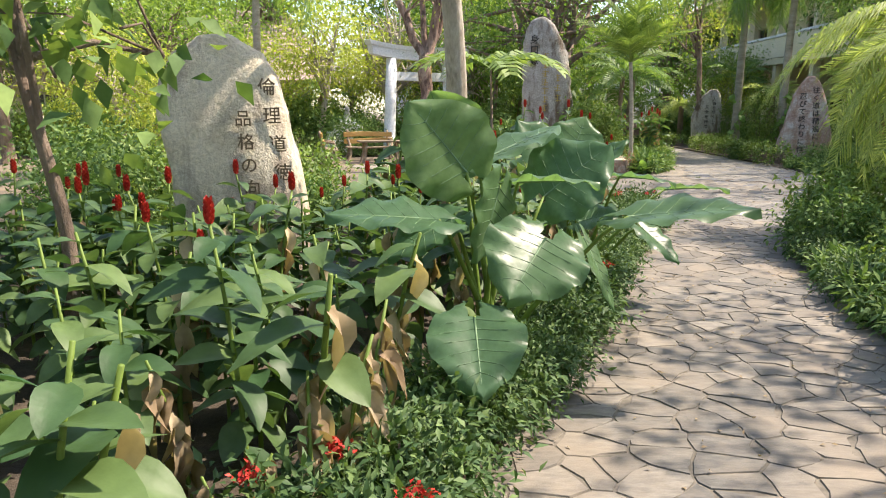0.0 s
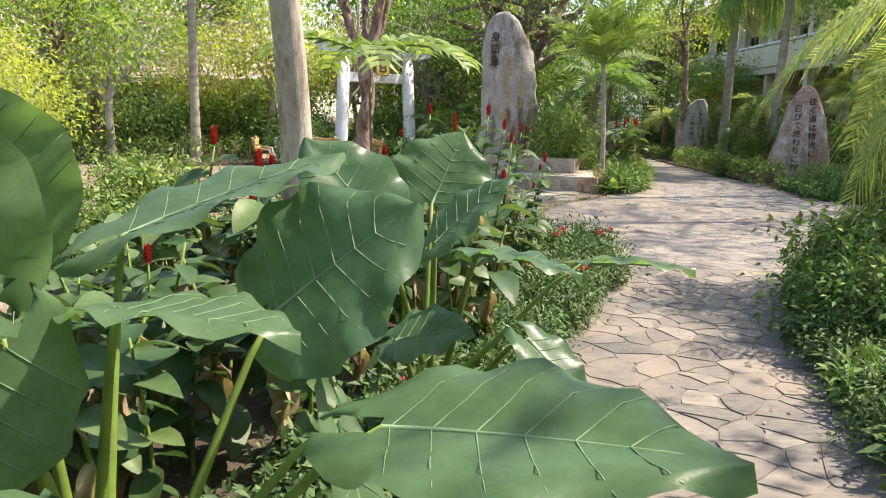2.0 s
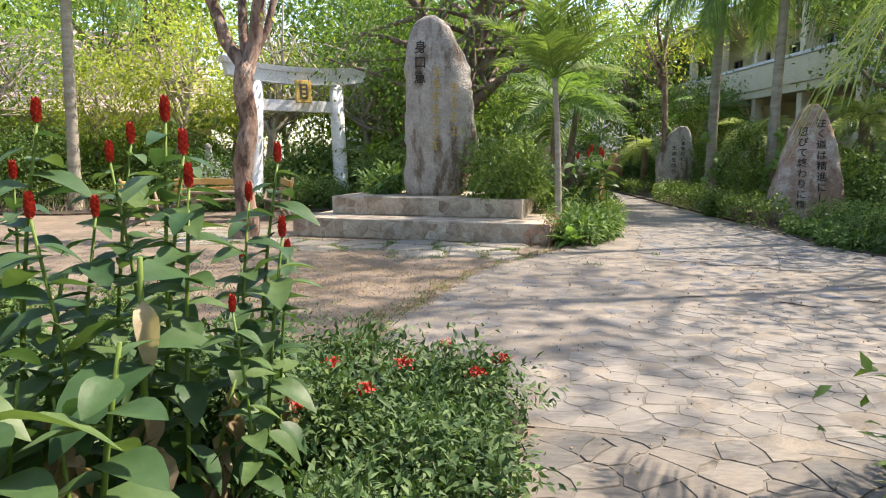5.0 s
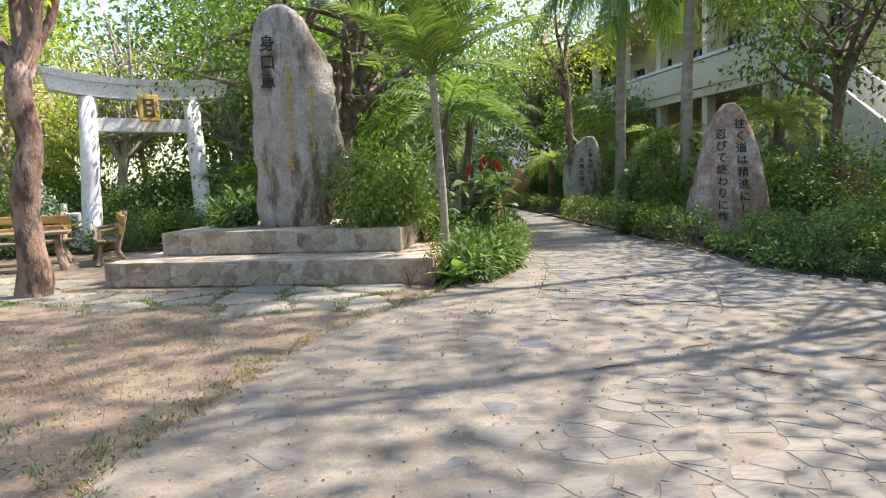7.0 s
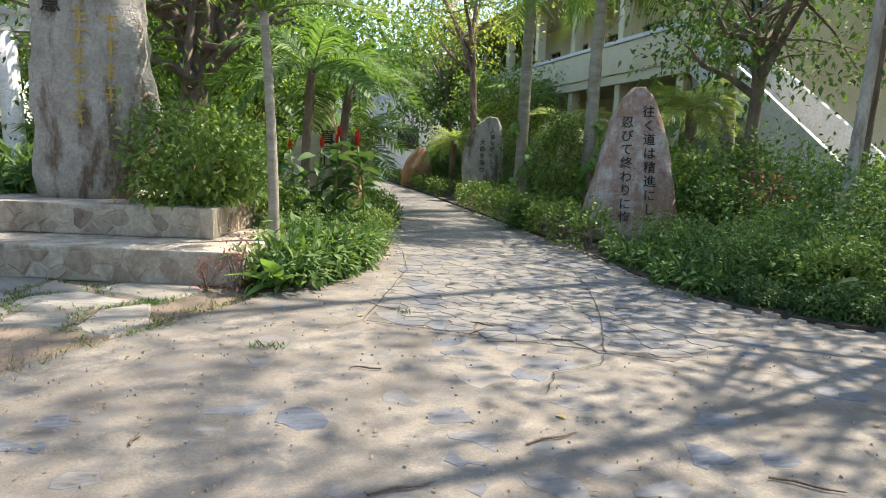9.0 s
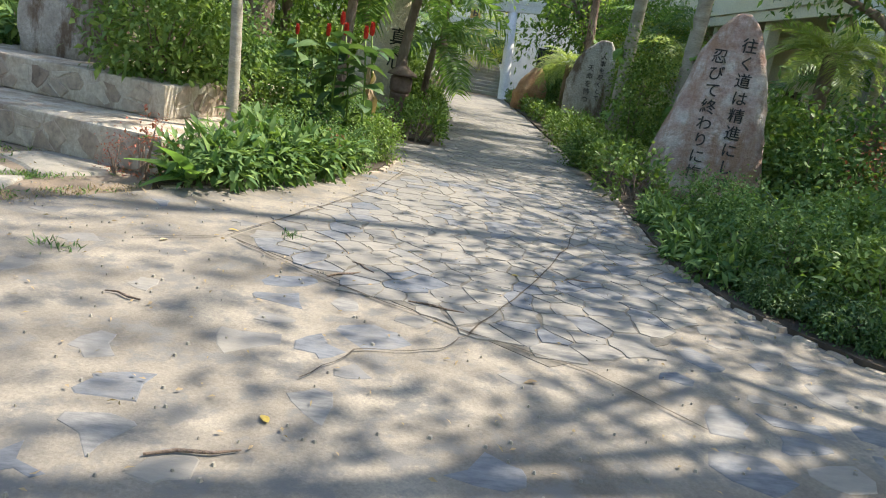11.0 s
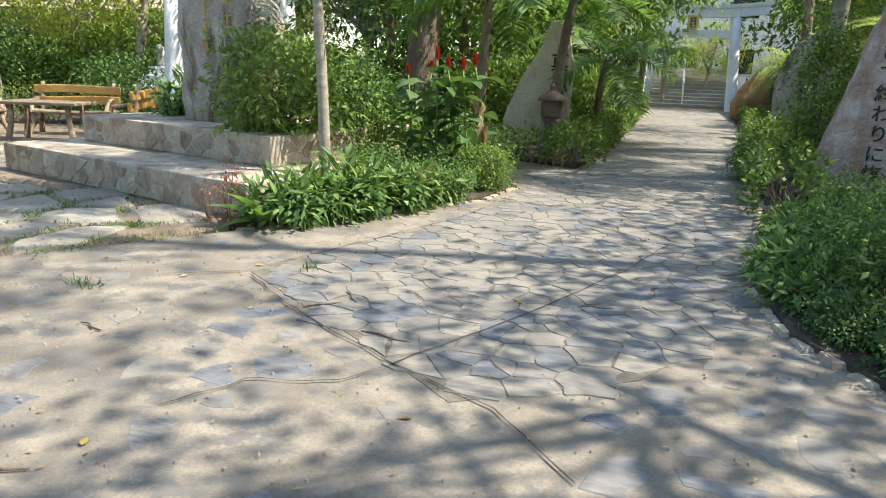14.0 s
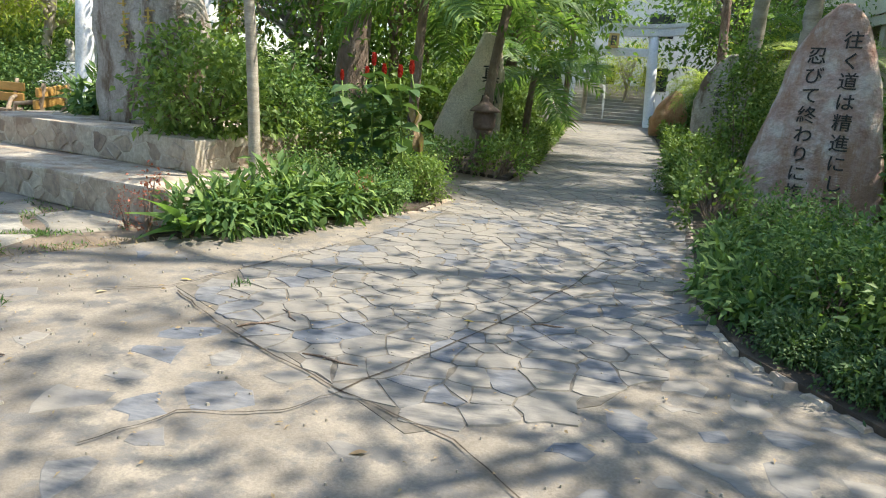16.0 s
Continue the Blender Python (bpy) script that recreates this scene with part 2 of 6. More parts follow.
def part(name, data, material, parent=None, label="", m=None):
    """One mesh object, under a thing where one is given."""
    me = mesh_bm(name, data) if isinstance(data, bmesh.types.BMesh) else data
    if not me.materials:
        me.materials.append(material)
    ob = new(name, me)
    if parent:
        ob.parent = parent
    if m is not None:
        ob.matrix_basis = m
    if label:
        ob["label"] = label
    return ob


def thing(name, label, category, group="", kind="", m=None):
    ob = tagged(new(name), label, category, group, kind)
    ob.empty_display_size = 0.2
    if m is not None:
        ob.matrix_basis = m
    return ob


def add_box(bm, x0, y0, z0, x1, y1, z1, bevel=0.0, m=None):
    r = bmesh.ops.create_cube(bm, size=1)
    vs = r["verts"]
    bmesh.ops.transform(bm, matrix=Matrix.Translation(((x0 + x1) / 2, (y0 + y1) / 2, (z0 + z1) / 2)) @ Matrix.Diagonal((x1 - x0, y1 - y0, z1 - z0, 1)), verts=vs)
    if bevel:
        es = list({e for v in vs for e in v.link_edges})
        out = bmesh.ops.bevel(bm, geom=es, offset=bevel, segments=2, affect="EDGES", profile=0.6)
        vs = list({v for f in out["faces"] for v in f.verts} | {v for v in vs if v.is_valid})
    if m is not None:
        bmesh.ops.transform(bm, matrix=m, verts=vs)


def box_mesh(*a, bevel=0.0, m=None):
    bm = bmesh.new()
    add_box(bm, *a, bevel=bevel, m=m)
    return bm


def tube(points, radii, sides=8, caps=True):
    """Verts and quads of a tube along points."""
    pts = [Vector(p) for p in points]
    vs, fs = [], []
    side = Vector((1, 0, 0))
    for i, p in enumerate(pts):
        d = (pts[min(i + 1, len(pts) - 1)] - pts[max(i - 1, 0)]).normalized()
        if abs(d.dot(side)) > 0.9:
            side = Vector((0, 1, 0))
        u = (side - d * side.dot(d)).normalized()
        w = d.cross(u)
        for k in range(sides):
            a = 2 * math.pi * k / sides
            vs.append(p + (u * math.cos(a) + w * math.sin(a)) * radii[i])
    for i in range(len(pts) - 1):
        for k in range(sides):
            a, b = i * sides + k, i * sides + (k + 1) % sides
            fs.append((a, b, b + sides, a + sides))
    if caps:
        for base, ring in ((pts[0], 0), (pts[-1], (len(pts) - 1) * sides)):
            c = len(vs)
            vs.append(base)
            for k in range(sides):
                fs.append((ring + k, ring + (k + 1) % sides, c, c))
    return [tuple(v) for v in vs], fs


def join(chunks):
    vs, fs, n = [], [], 0
    for v, f in chunks:
        vs += [tuple(p) for p in v]
        fs += [tuple(i + n for i in q) for q in f]
        n += len(v)
    return vs, fs


def poly_mesh(name, vs, fs, smooth=True):
    me = bpy.data.meshes.new(name)
    me.from_pydata([tuple(v) for v in vs], [], [tuple(dict.fromkeys(f)) for f in fs])
    me.update()
    if smooth:
        me.shade_smooth()
    return me


def unit(a):
    return a / np.maximum(np.linalg.norm(a, axis=1, keepdims=True), 1e-6)


def leaf_cloud(name, centres, outward, length, width, seed, droop=0.3, spread=0.9):
    """Many small folded leaves: six points and four triangles each."""
    r = np.random.default_rng(seed)
    n = len(centres)
    d = unit(outward + r.normal(0, spread, (n, 3)) + np.array([0, 0, -droop]))
    side = unit(np.cross(d, r.normal(0, 0.5, (n, 3)) + np.array([0, 0, 1.0])))
    up = np.cross(side, d)
    L = (length * r.uniform(0.65, 1.25, n))[:, None]
    W = (width * r.uniform(0.7, 1.2, n))[:, None]
    c = np.asarray(centres)
    tip = c + d * L - up * L * 0.15
    v = np.stack([c, c + d * L * 0.42 + side * W * 0.5 + up * W * 0.16, tip, c + d * L * 0.42 - side * W * 0.5 + up * W * 0.16, c + d * L * 0.5], 1).reshape(-1, 3)
    base = np.arange(n)[:, None] * 5
    f = np.concatenate([base + np.array([[0, 1, 4]]), base + np.array([[1, 2, 4]]), base + np.array([[2, 3, 4]]), base + np.array([[3, 0, 4]])], 0)
    return mesh_np(name, v, f)


def clumps(n_clumps, per, radii, seed, clump=0.28, shell=0.55, squash=0.75):
    """Points of a crown: clumps in an ellipsoid, leaves about each."""
    r = np.random.default_rng(seed)
    d = unit(r.normal(0, 1, (n_clumps, 3)))
    rad = (shell + (1 - shell) * r.random(n_clumps) ** 0.5)[:, None] * r.uniform(0.75, 1.15, (n_clumps, 1))
    cc = d * rad * np.array(radii)
    off = r.normal(0, 1, (n_clumps, per, 3)) * np.array([1, 1, squash]) * clump * r.uniform(0.6, 1.4, (n_clumps, 1, 1))
    pts = (cc[:, None, :] + off).reshape(-1, 3)
    out = unit((off + 0.4 * d[:, None, :] * clump).reshape(-1, 3))
    return pts, out, cc


def blade(length, width, curl=0.2, fold=0.15, rows=7, tipness=1.0, wave=0.0, seed=0):
    """A single pointed leaf along +x, its upper side to +z."""
    r = random.Random(seed)
    vs, fs = [], []
    for i in range(rows + 1):
        s = i / rows
        w = width * 0.5 * (math.sin(math.pi * min(1, s ** 0.8 * 0.97 + 0.03)) ** 0.8) + 0.002
        z = -curl * length * s * s
        for k in (-1, -0.5, 0, 0.5, 1):
            vs.append((length * s, w * k, z + fold * abs(k) * w + wave * width * math.sin(s * 9 + k * 3 + r.random())))
    for i in range(rows):
        for k in range(4):
            a = i * 5 + k
            fs.append((a, a + 5, a + 6, a + 1))
    return vs, fs


def put(vs, m):
    return [tuple(m @ Vector(v)) for v in vs]


def inside(p, poly):
    x, y = p
    c = False
    for i in range(len(poly)):
        (x0, y0), (x1, y1) = poly[i], poly[i - 1]
        if (y0 > y) != (y1 > y) and x < (x1 - x0) * (y - y0) / (y1 - y0) + x0:
            c = not c
    return c


def sheet(name, poly, z0, z1, mat, label, category, grid=0.0):
    """A flat piece of the setting with thickness."""
    bm = bmesh.new()
    vs = [bm.verts.new((x, y, z1)) for x, y in poly]
    f = bm.faces.new(vs)
    ex = bmesh.ops.extrude_face_region(bm, geom=[f])
    bmesh.ops.translate(bm, vec=(0, 0, z0 - z1), verts=[g for g in ex["geom"] if isinstance(g, bmesh.types.BMVert)])
    return tagged(part(name, bm, mat), label, category, "", "structure")


# ---- ground, paving, beds ----
LEFT_BED = [(-0.9, 0.0), (0.05, 2.5), (0.95, 4.5), (1.55, 6.1), (2.55, 8.4), (3.1, 9.9), (3.0, 10.5), (2.2, 10.9), (0.6, 11.2), (-1.0, 11.6), (-7.0, 12.2), (-9.0, -6.0), (-3.2, -6.0)]
RIGHT_BED = [(0.9, -6.0), (1.9, 0.0), (2.75, 3.6), (3.3, 5.8), (4.0, 7.8), (4.6, 8.9), (5.8, 9.2), (8.0, 8.4), (14.0, 7.0), (14.0, -6.0)]
RIGHT_FAR_BED = [(10.6, 14.6), (9.55, 15.4), (9.1, 16.2), (9.0, 17.2), (9.25, 19.2), (9.5, 21.0), (9.75, 25.5), (10.3, 34.0), (10.8, 43.5), (26.0, 43.5), (26.0, 14.0)]
PALM_BED = [(4.72, 17.2), (5.1, 17.55), (5.8, 18.7), (6.4, 19.6), (6.55, 20.6), (5.9, 22.3), (4.3, 23.3), (4.6, 20.0)]
FAR_LEFT_BED = [(5.75, 23.55), (7.05, 22.85), (7.35, 26.0), (7.45, 34.0), (7.6, 43.5), (-3.0, 43.5), (-3.0, 28.0), (3.0, 24.5)]
BACK_BED = [(-3.6, 24.6), (1.6, 24.4), (4.0, 24.0), (3.0, 24.5), (-3.0, 28.0), (-3.0, 43.0), (-30.0, 43.0), (-30.0, 24.0), (-6.0, 23.2)]
PATH = [(-0.9, -0.3), (0.05, 2.5), (0.95, 4.5), (1.55, 6.1), (3.15, 9.9), (4.8, 9.4), (4.0, 7.8), (3.3, 5.8), (2.75, 3.6), (1.9, -0.3)]
PLAZA = [(3.1, 9.9), (3.0, 10.6), (2.2, 11.3), (2.3, 12.5), (2.66, 13.2), (2.9, 14.0), (3.4, 15.3), (4.3, 16.5), (5.1, 17.6), (5.8, 18.7), (6.4, 19.6), (6.55, 20.6), (6.0, 22.2), (7.2, 22.6), (7.45, 34.0), (7.6, 43.5), (10.8, 43.5), (9.75, 25.5), (9.25, 19.2), (9.0, 17.2), (9.1, 16.2), (9.55, 15.4), (10.6, 14.6), (12, 14.2), (12.4, 7.6), (8.0, 8.6), (4.8, 9.4)]

ground = tagged(part("ground", poly_mesh("ground", [(-400, -400, -0.004), (400, -400, -0.004), (400, 400, -0.004), (-400, 400, -0.004)], [(0, 1, 2, 3)], False), M_SAND), "sandy bare earth with scattered dry litter", "ground", "", "structure")
path_base = sheet("pavement", PATH, -0.05, 0.004, M_JOINT, "recessed dark joints under grey flagstone path", "pavement")
plaza_base = sheet("pavement_plaza", PLAZA, -0.05, 0.006, M_MORTAR, "dusty sand-coloured mortar of the paved yard", "pavement")
for bed, word in ((LEFT_BED, "left"), (RIGHT_BED, "right"), (RIGHT_FAR_BED, "far"), (PALM_BED, "palm"), (FAR_LEFT_BED, "hedge"), (BACK_BED, "back")):
    sheet("ground_bed", bed, -0.04, 0.045, M_SOIL, "dark damp planting bed soil with leaf litter", "planting bed")


def cells(poly, step, gap, seed, aspect=1.0):
    """Irregular flags that fill a polygon: corners of each, inset by half the joint."""
    r = random.Random(seed)
    xs, ys = [p[0] for p in poly], [p[1] for p in poly]
    x0, y0 = min(xs) - step, min(ys) - step
    nx, ny = int((max(xs) - x0) / (step * aspect)) + 2, int((max(ys) - y0) / step) + 2
    seeds = {(i, j): (x0 + (i + 0.5 * (j % 2) + r.uniform(-0.55, 0.55)) * step * aspect, y0 + (j + r.uniform(-0.5, 0.5)) * step) for i in range(nx) for j in range(ny)}
    out = []
    for (i, j), s in seeds.items():
        if not inside(s, poly):
            continue
        c = [(s[0] - 2 * step, s[1] - 2 * step), (s[0] + 2 * step, s[1] - 2 * step), (s[0] + 2 * step, s[1] + 2 * step), (s[0] - 2 * step, s[1] + 2 * step)]
        for di in range(-2, 3):
            for dj in range(-2, 3):
                o = seeds.get((i + di, j + dj))
                if not o or o == s:
                    continue
                mx, my, nxx, nyy = (s[0] + o[0]) / 2, (s[1] + o[1]) / 2, o[0] - s[0], o[1] - s[1]
                ln = math.hypot(nxx, nyy)
                lim = mx * nxx + my * nyy - gap * 0.5 * ln
                nc = []
                for k in range(len(c)):
                    a, b = c[k - 1], c[k]
                    da, db = a[0] * nxx + a[1] * nyy - lim, b[0] * nxx + b[1] * nyy - lim
                    if (da <= 0) != (db <= 0):
                        t = da / (da - db)
                        nc.append((a[0] + (b[0] - a[0]) * t, a[1] + (b[1] - a[1]) * t))
                    if db <= 0:
                        nc.append(b)
                c = nc
                if len(c) < 3:
                    break
            if len(c) < 3:
                break
        if len(c) >= 3:
            out.append((s, c))
    return out


def flag_piece(c, z0, h, seed, chamfer=0.012, rough=0.012):
    r = random.Random(seed)
    pts = []
    for k in range(len(c)):
        a, b = c[k], c[(k + 1) % len(c)]
        pts.append(a)
        if math.hypot(a[0] - b[0], a[1] - b[1]) > 0.12:
            t = r.uniform(0.35, 0.65)
            pts.append((a[0] + (b[0] - a[0]) * t + r.uniform(-rough, rough), a[1] + (b[1] - a[1]) * t + r.uniform(-rough, rough)))
    n = len(pts)
    cx, cy = sum(p[0] for p in pts) / n, sum(p[1] for p in pts) / n
    vs = [(x, y, z0) for x, y in pts]
    tx, ty = r.uniform(-0.012, 0.012), r.uniform(-0.012, 0.012)
    for x, y in pts:
        d = max(math.hypot(x - cx, y - cy), 0.01)
        k = 1 - min(chamfer / d, 0.5)
        X, Y = cx + (x - cx) * k, cy + (y - cy) * k
        vs.append((X, Y, z0 + h + tx * (X - cx) + ty * (Y - cy)))
    fs = [tuple(range(n, 2 * n))] + [(k, (k + 1) % n, n + (k + 1) % n, n + k) for k in range(n)]
    return vs, fs


TORII_FAR = (8.9, 44.2)
# ---- masonry plinth ----
PU, PV = Vector((-0.958, 0.288, 0)), Vector((0.288, 0.958, 0))
PLINTH_M = Matrix(((PU.x, PV.x, 0, 4.63), (PU.y, PV.y, 0, 17.63), (0, 0, 1, 0), (0, 0, 0, 1)))


def on_plinth(u, v, z=0.0):
    return PLINTH_M @ Vector((u, v, z))


def build_plinth():
    root = thing("stone_plinth", "two-tier sandstone masonry plinth with worn mortar edges", "plinth")
    for u0, v0, u1, v1, z0, z1, seed in ((0, 0, 4.62, 3.7, 0, 0.34, 3), (0.6, 0.85, 4.22, 3.35, 0.34, 0.68, 4)):
        bm = bmesh.new()
        add_box(bm, u0, v0, z0, u1, v1, z1, bevel=0.022)
        bmesh.ops.subdivide_edges(bm, edges=[e for e in bm.edges if e.calc_length() > 0.5], cuts=14, use_grid_fill=True)
        for v in bm.verts:
            v.co += noise.noise_vector(v.co * 2.3) * 0.012
        bmesh.ops.transform(bm, matrix=PLINTH_M, verts=bm.verts)
        tier = part("tier", bm, M_PLINTH, root)
        # faced stones, front and the two ends
        for (ax, a0, a1, fix, sgn) in (("u", u0, u1, v0, -1), ("v", v0, v1, u0, -1), ("v", v0, v1, u1, 1)):
            poly = [(a0 + 0.02, z0 + 0.0), (a1 - 0.02, z0 + 0.0), (a1 - 0.02, z1 - 0.05), (a0 + 0.02, z1 - 0.05)]
            for n, (s, c) in enumerate(cells(poly, 0.17, 0.02, seed * 7 + (0 if ax == "u" else 1 + sgn), 1.35)):
                c = [(min(max(a, a0 + 0.02), a1 - 0.02), min(max(z, z0 + 0.01), z1 - 0.04)) for a, z in c]
                vs, fs = flag_piece(c, 0, 0.012, n, 0.012, 0.008)
                if ax == "u":
                    vs = [(x, fix - z + 0.004, y) for x, y, z in vs]
                else:
                    vs = [(fix + sgn * (z - 0.004), x, y) for x, y, z in vs]
                part("stone", poly_mesh("stone", put(vs, PLINTH_M), fs, False), M_PLINTH_STONE, tier)
    return root


build_plinth()


# ---- engraved stones ----
def standing_stone(name, label, outline, depth, material, m, seed, rough=0.05):
    """A rough slab stone: half widths by height, bulged front and back."""
    vs, fs, ring = [], [], 28
    rows = 26
    H = outline[-1][0]
    for i in range(rows + 1):
        z = H * (1 - (1 - i / rows) ** 1.25)
        for k in range(len(outline) - 1):
            if outline[k][0] <= z <= outline[k + 1][0] + 1e-6:
                t = (z - outline[k][0]) / max(outline[k + 1][0] - outline[k][0], 1e-6)
                xl = outline[k][1] + (outline[k + 1][1] - outline[k][1]) * t
                xr = outline[k][2] + (outline[k + 1][2] - outline[k][2]) * t
                break
        d = depth * (1 - 0.55 * (z / H) ** 2.5)
        for j in range(ring):
            a = 2 * math.pi * j / ring
            ca, sa = math.cos(a), math.sin(a)
            x = (xl + xr) / 2 + (xr - xl) / 2 * math.copysign(abs(ca) ** 0.55, ca)
            y = d / 2 * math.copysign(abs(sa) ** 0.55, sa)
            p = Vector((x, y, z))
            q = p * 1.7 + Vector((seed * 3.1, 0, 0))
            nn = noise.noise_vector(q) * rough + noise.noise_vector(q * 3.1) * rough * 0.45 + noise.noise_vector(q * 8) * rough * 0.2
            if y < 0:
                nn.y *= 0.35
            if i == 0:
                nn.z = 0
            vs.append(p + nn)
    for i in range(rows):
        for j in range(ring):
            a, b = i * ring + j, i * ring + (j + 1) % ring
            fs.append((a, b, b + ring, a + ring))
    fs.append(tuple(range(ring - 1, -1, -1)))
    top = len(vs)
    c = sum((vs[rows * ring + j] for j in range(ring)), Vector()) / ring
    vs.append(c + Vector((0, 0, 0.02)))
    for j in range(ring):
        fs.append((rows * ring + j, rows * ring + (j + 1) % ring, top))
    root = thing(name, label, "engraved stone", m=m)
    body = part("stone_body", poly_mesh("stone_body", vs, fs), material, root)
    body["verts_ready"] = True
    return root, vs


def carve(root, vs, text, x, z_top, size, step, material, shear=0.0, thick=0.004):
    """A column of characters cut into the face; each lies on the stone's front."""
    front = np.array([tuple(v) for v in vs if v.y < 0.02])
    for n, ch in enumerate(text):
        z = z_top - n * step
        xx = x + shear * n
        d = np.hypot(front[:, 0] - xx - size / 2, front[:, 2] - z - size / 2)
        near = np.argsort(d)[:5]
        y = front[near, 1].min() - 0.008
        cu = bpy.data.curves.new("character", "FONT")
        cu.body, cu.size, cu.extrude, cu.offset = ch, size, thick, size * 0.008
        tmp = bpy.data.objects.new("character", cu)
        scene.collection.objects.link(tmp)
        me = bpy.data.meshes.new_from_object(tmp)
        bpy.data.objects.remove(tmp)
        me.materials.clear()
        part("character", me, material, root, m=pose(xx, y, z, 90, 0, 0))


def bars(root, vs, x, z_top, size, step, count, material, seed):
    """Writing too worn to read: short irregular strokes in a column."""
    front = np.array([tuple(v) for v in vs if v.y < 0.02])
    r = random.Random(seed)
    for n in range(count):
        z = z_top - n * step
        y = front[np.argsort(np.hypot(front[:, 0] - x, front[:, 2] - z))[:5], 1].min() - 0.006
        bm = bmesh.new()
        for k in range(3):
            add_box(bm, r.uniform(-0.5, -0.1) * size, -0.004, (k - 1) * size * 0.3 - 0.008, r.uniform(0.1, 0.5) * size, 0.004, (k - 1) * size * 0.3 + 0.008)
        add_box(bm, -0.012, -0.004, -size * 0.45, 0.012, 0.004, size * 0.45)
        part("character", bm, material, root, m=pose(x, y, z, 0, r.uniform(-12, 12), 0))


def build_stones():
    mono_at = on_plinth(2.42, 1.85, 0.66)
    root, vs = standing_stone("engraved_monolith", "tall grey granite monolith with dark and ochre carving",
                              [(0, -0.58, 0.45), (0.35, -0.64, 0.62), (1.0, -0.60, 0.72), (1.7, -0.62, 0.74), (2.3, -0.68, 0.62), (2.8, -0.58, 0.46), (3.1, -0.50, 0.26), (3.26, -0.38, 0.10), (3.33, -0.25, -0.05)],
                              0.75, M_ROCK, pose(*mono_at, 0, 0, -10), 1, 0.11)
    carve(root, vs, "身口意", -0.42, 2.72, 0.25, 0.28, M_INK)
    bars(root, vs, 0.02, 2.35, 0.2, 0.23, 7, M_GOLDINK, 5)
    bars(root, vs, 0.36, 2.05, 0.22, 0.27, 4, M_GOLDINK, 6)
    root, vs = standing_stone("engraved_stone", "pinkish weathered rock slab carved with two columns of dark Japanese characters",
                              [(0, -0.78, 0.72), (0.5, -0.76, 0.74), (1.0, -0.66, 0.66), (1.5, -0.54, 0.54), (2.0, -0.42, 0.40), (2.35, -0.22, 0.24), (2.52, -0.05, 0.12)],
                              0.6, M_ROCK_RED, pose(10.75, 21.05, 0.05, -4, 0, -22), 2, 0.05)
    carve(root, vs, "往く道は精進にして", 0.07, 2.02, 0.20, 0.225, M_INK, 0.012)
    carve(root, vs, "忍びて終わりに悔", -0.26, 1.84, 0.20, 0.22, M_INK, 0.004)
    root, vs = standing_stone("engraved_stone", "pale grey rock slab half hidden by creeper with dark carved characters",
                              [(0, -0.55, 0.62), (0.6, -0.60, 0.62), (1.3, -0.62, 0.55), (1.8, -0.48, 0.55), (2.2, -0.22, 0.5), (2.4, 0.05, 0.35)],
                              0.5, M_ROCK, pose(11.25, 30.4, 0.05, 0, 0, -18), 3, 0.04)
    carve(root, vs, "人事を尽くして", 0.17, 1.95, 0.15, 0.175, M_INK, 0.0)
    carve(root, vs, "天命を待つ", -0.12, 1.62, 0.17, 0.2, M_INK, 0.0)
    root, vs = standing_stone("engraved_stone", "white leaning rock slab with bold dark carved characters under palms",
                              [(0, -0.72, 0.5), (0.5, -0.75, 0.55), (1.2, -0.45, 0.55), (1.8, -0.12, 0.5), (2.3, 0.1, 0.45)],
                              0.4, M_ROCK_WARM, pose(5.95, 26.0, 0.05, 0, 0, 8), 4, 0.04)
    carve(root, vs, "真心", 0.1, 1.42, 0.36, 0.45, M_INK, 0.0)
    root, vs = standing_stone("engraved_stone", "large cream boulder with two columns of black carved characters",
                              [(0, -0.50, 0.62), (0.5, -0.52, 0.64), (1.0, -0.55, 0.56), (1.5, -0.62, 0.48), (1.8, -0.60, 0.40), (2.0, -0.48, 0.28), (2.14, -0.28, 0.06)],
                              0.8, M_ROCK_WARM, pose(-1.86, 6.35, 0.0, 0, 0, 6), 5, 0.04)
    carve(root, vs, "倫理道徳", 0.25, 1.66, 0.155, 0.24, M_INK_WORN, 0.04)
    carve(root, vs, "品格の向上", 0.06, 1.40, 0.145, 0.195, M_INK_WORN, 0.02)
    root, vs = standing_stone("engraved_stone", "dark grey polished stone with worn writing on pale base",
                              [(0, -0.62, 0.6), (0.5, -0.6, 0.62), (1.0, -0.45, 0.6), (1.35, -0.2, 0.5), (1.55, 0.1, 0.35)],
                              0.4, M_STONE_DARK, pose(12.6, 17.0, 0.2, 0, 0, -40), 8, 0.03)
    bars(root, vs, -0.35, 0.75, 0.07, 0.1, 5, M_STEP, 9)
    part("base", box_mesh(-0.8, -0.42, -0.2, 0.8, 0.4, 0.02, bevel=0.03), M_SLAB, root, "pale stone base")
    standing_stone("boulder", "rust-orange rough boulder beside the far path", [(0, -0.6, 0.6), (0.6, -0.6, 0.6), (1.1, -0.3, 0.5), (1.5, 0.0, 0.3)], 0.6, M_ROCK_OCHRE, pose(10.9, 37.5, 0.05, 0, 0, 10), 6, 0.08)
    standing_stone("boulder", "pale rounded rock among low plants", [(0, -0.5, 0.5), (0.5, -0.5, 0.5), (0.9, -0.3, 0.35), (1.05, -0.1, 0.15)], 0.7, M_ROCK, pose(7.0, 33.0, 0.05, 0, 0, 20), 7, 0.08)


build_stones()


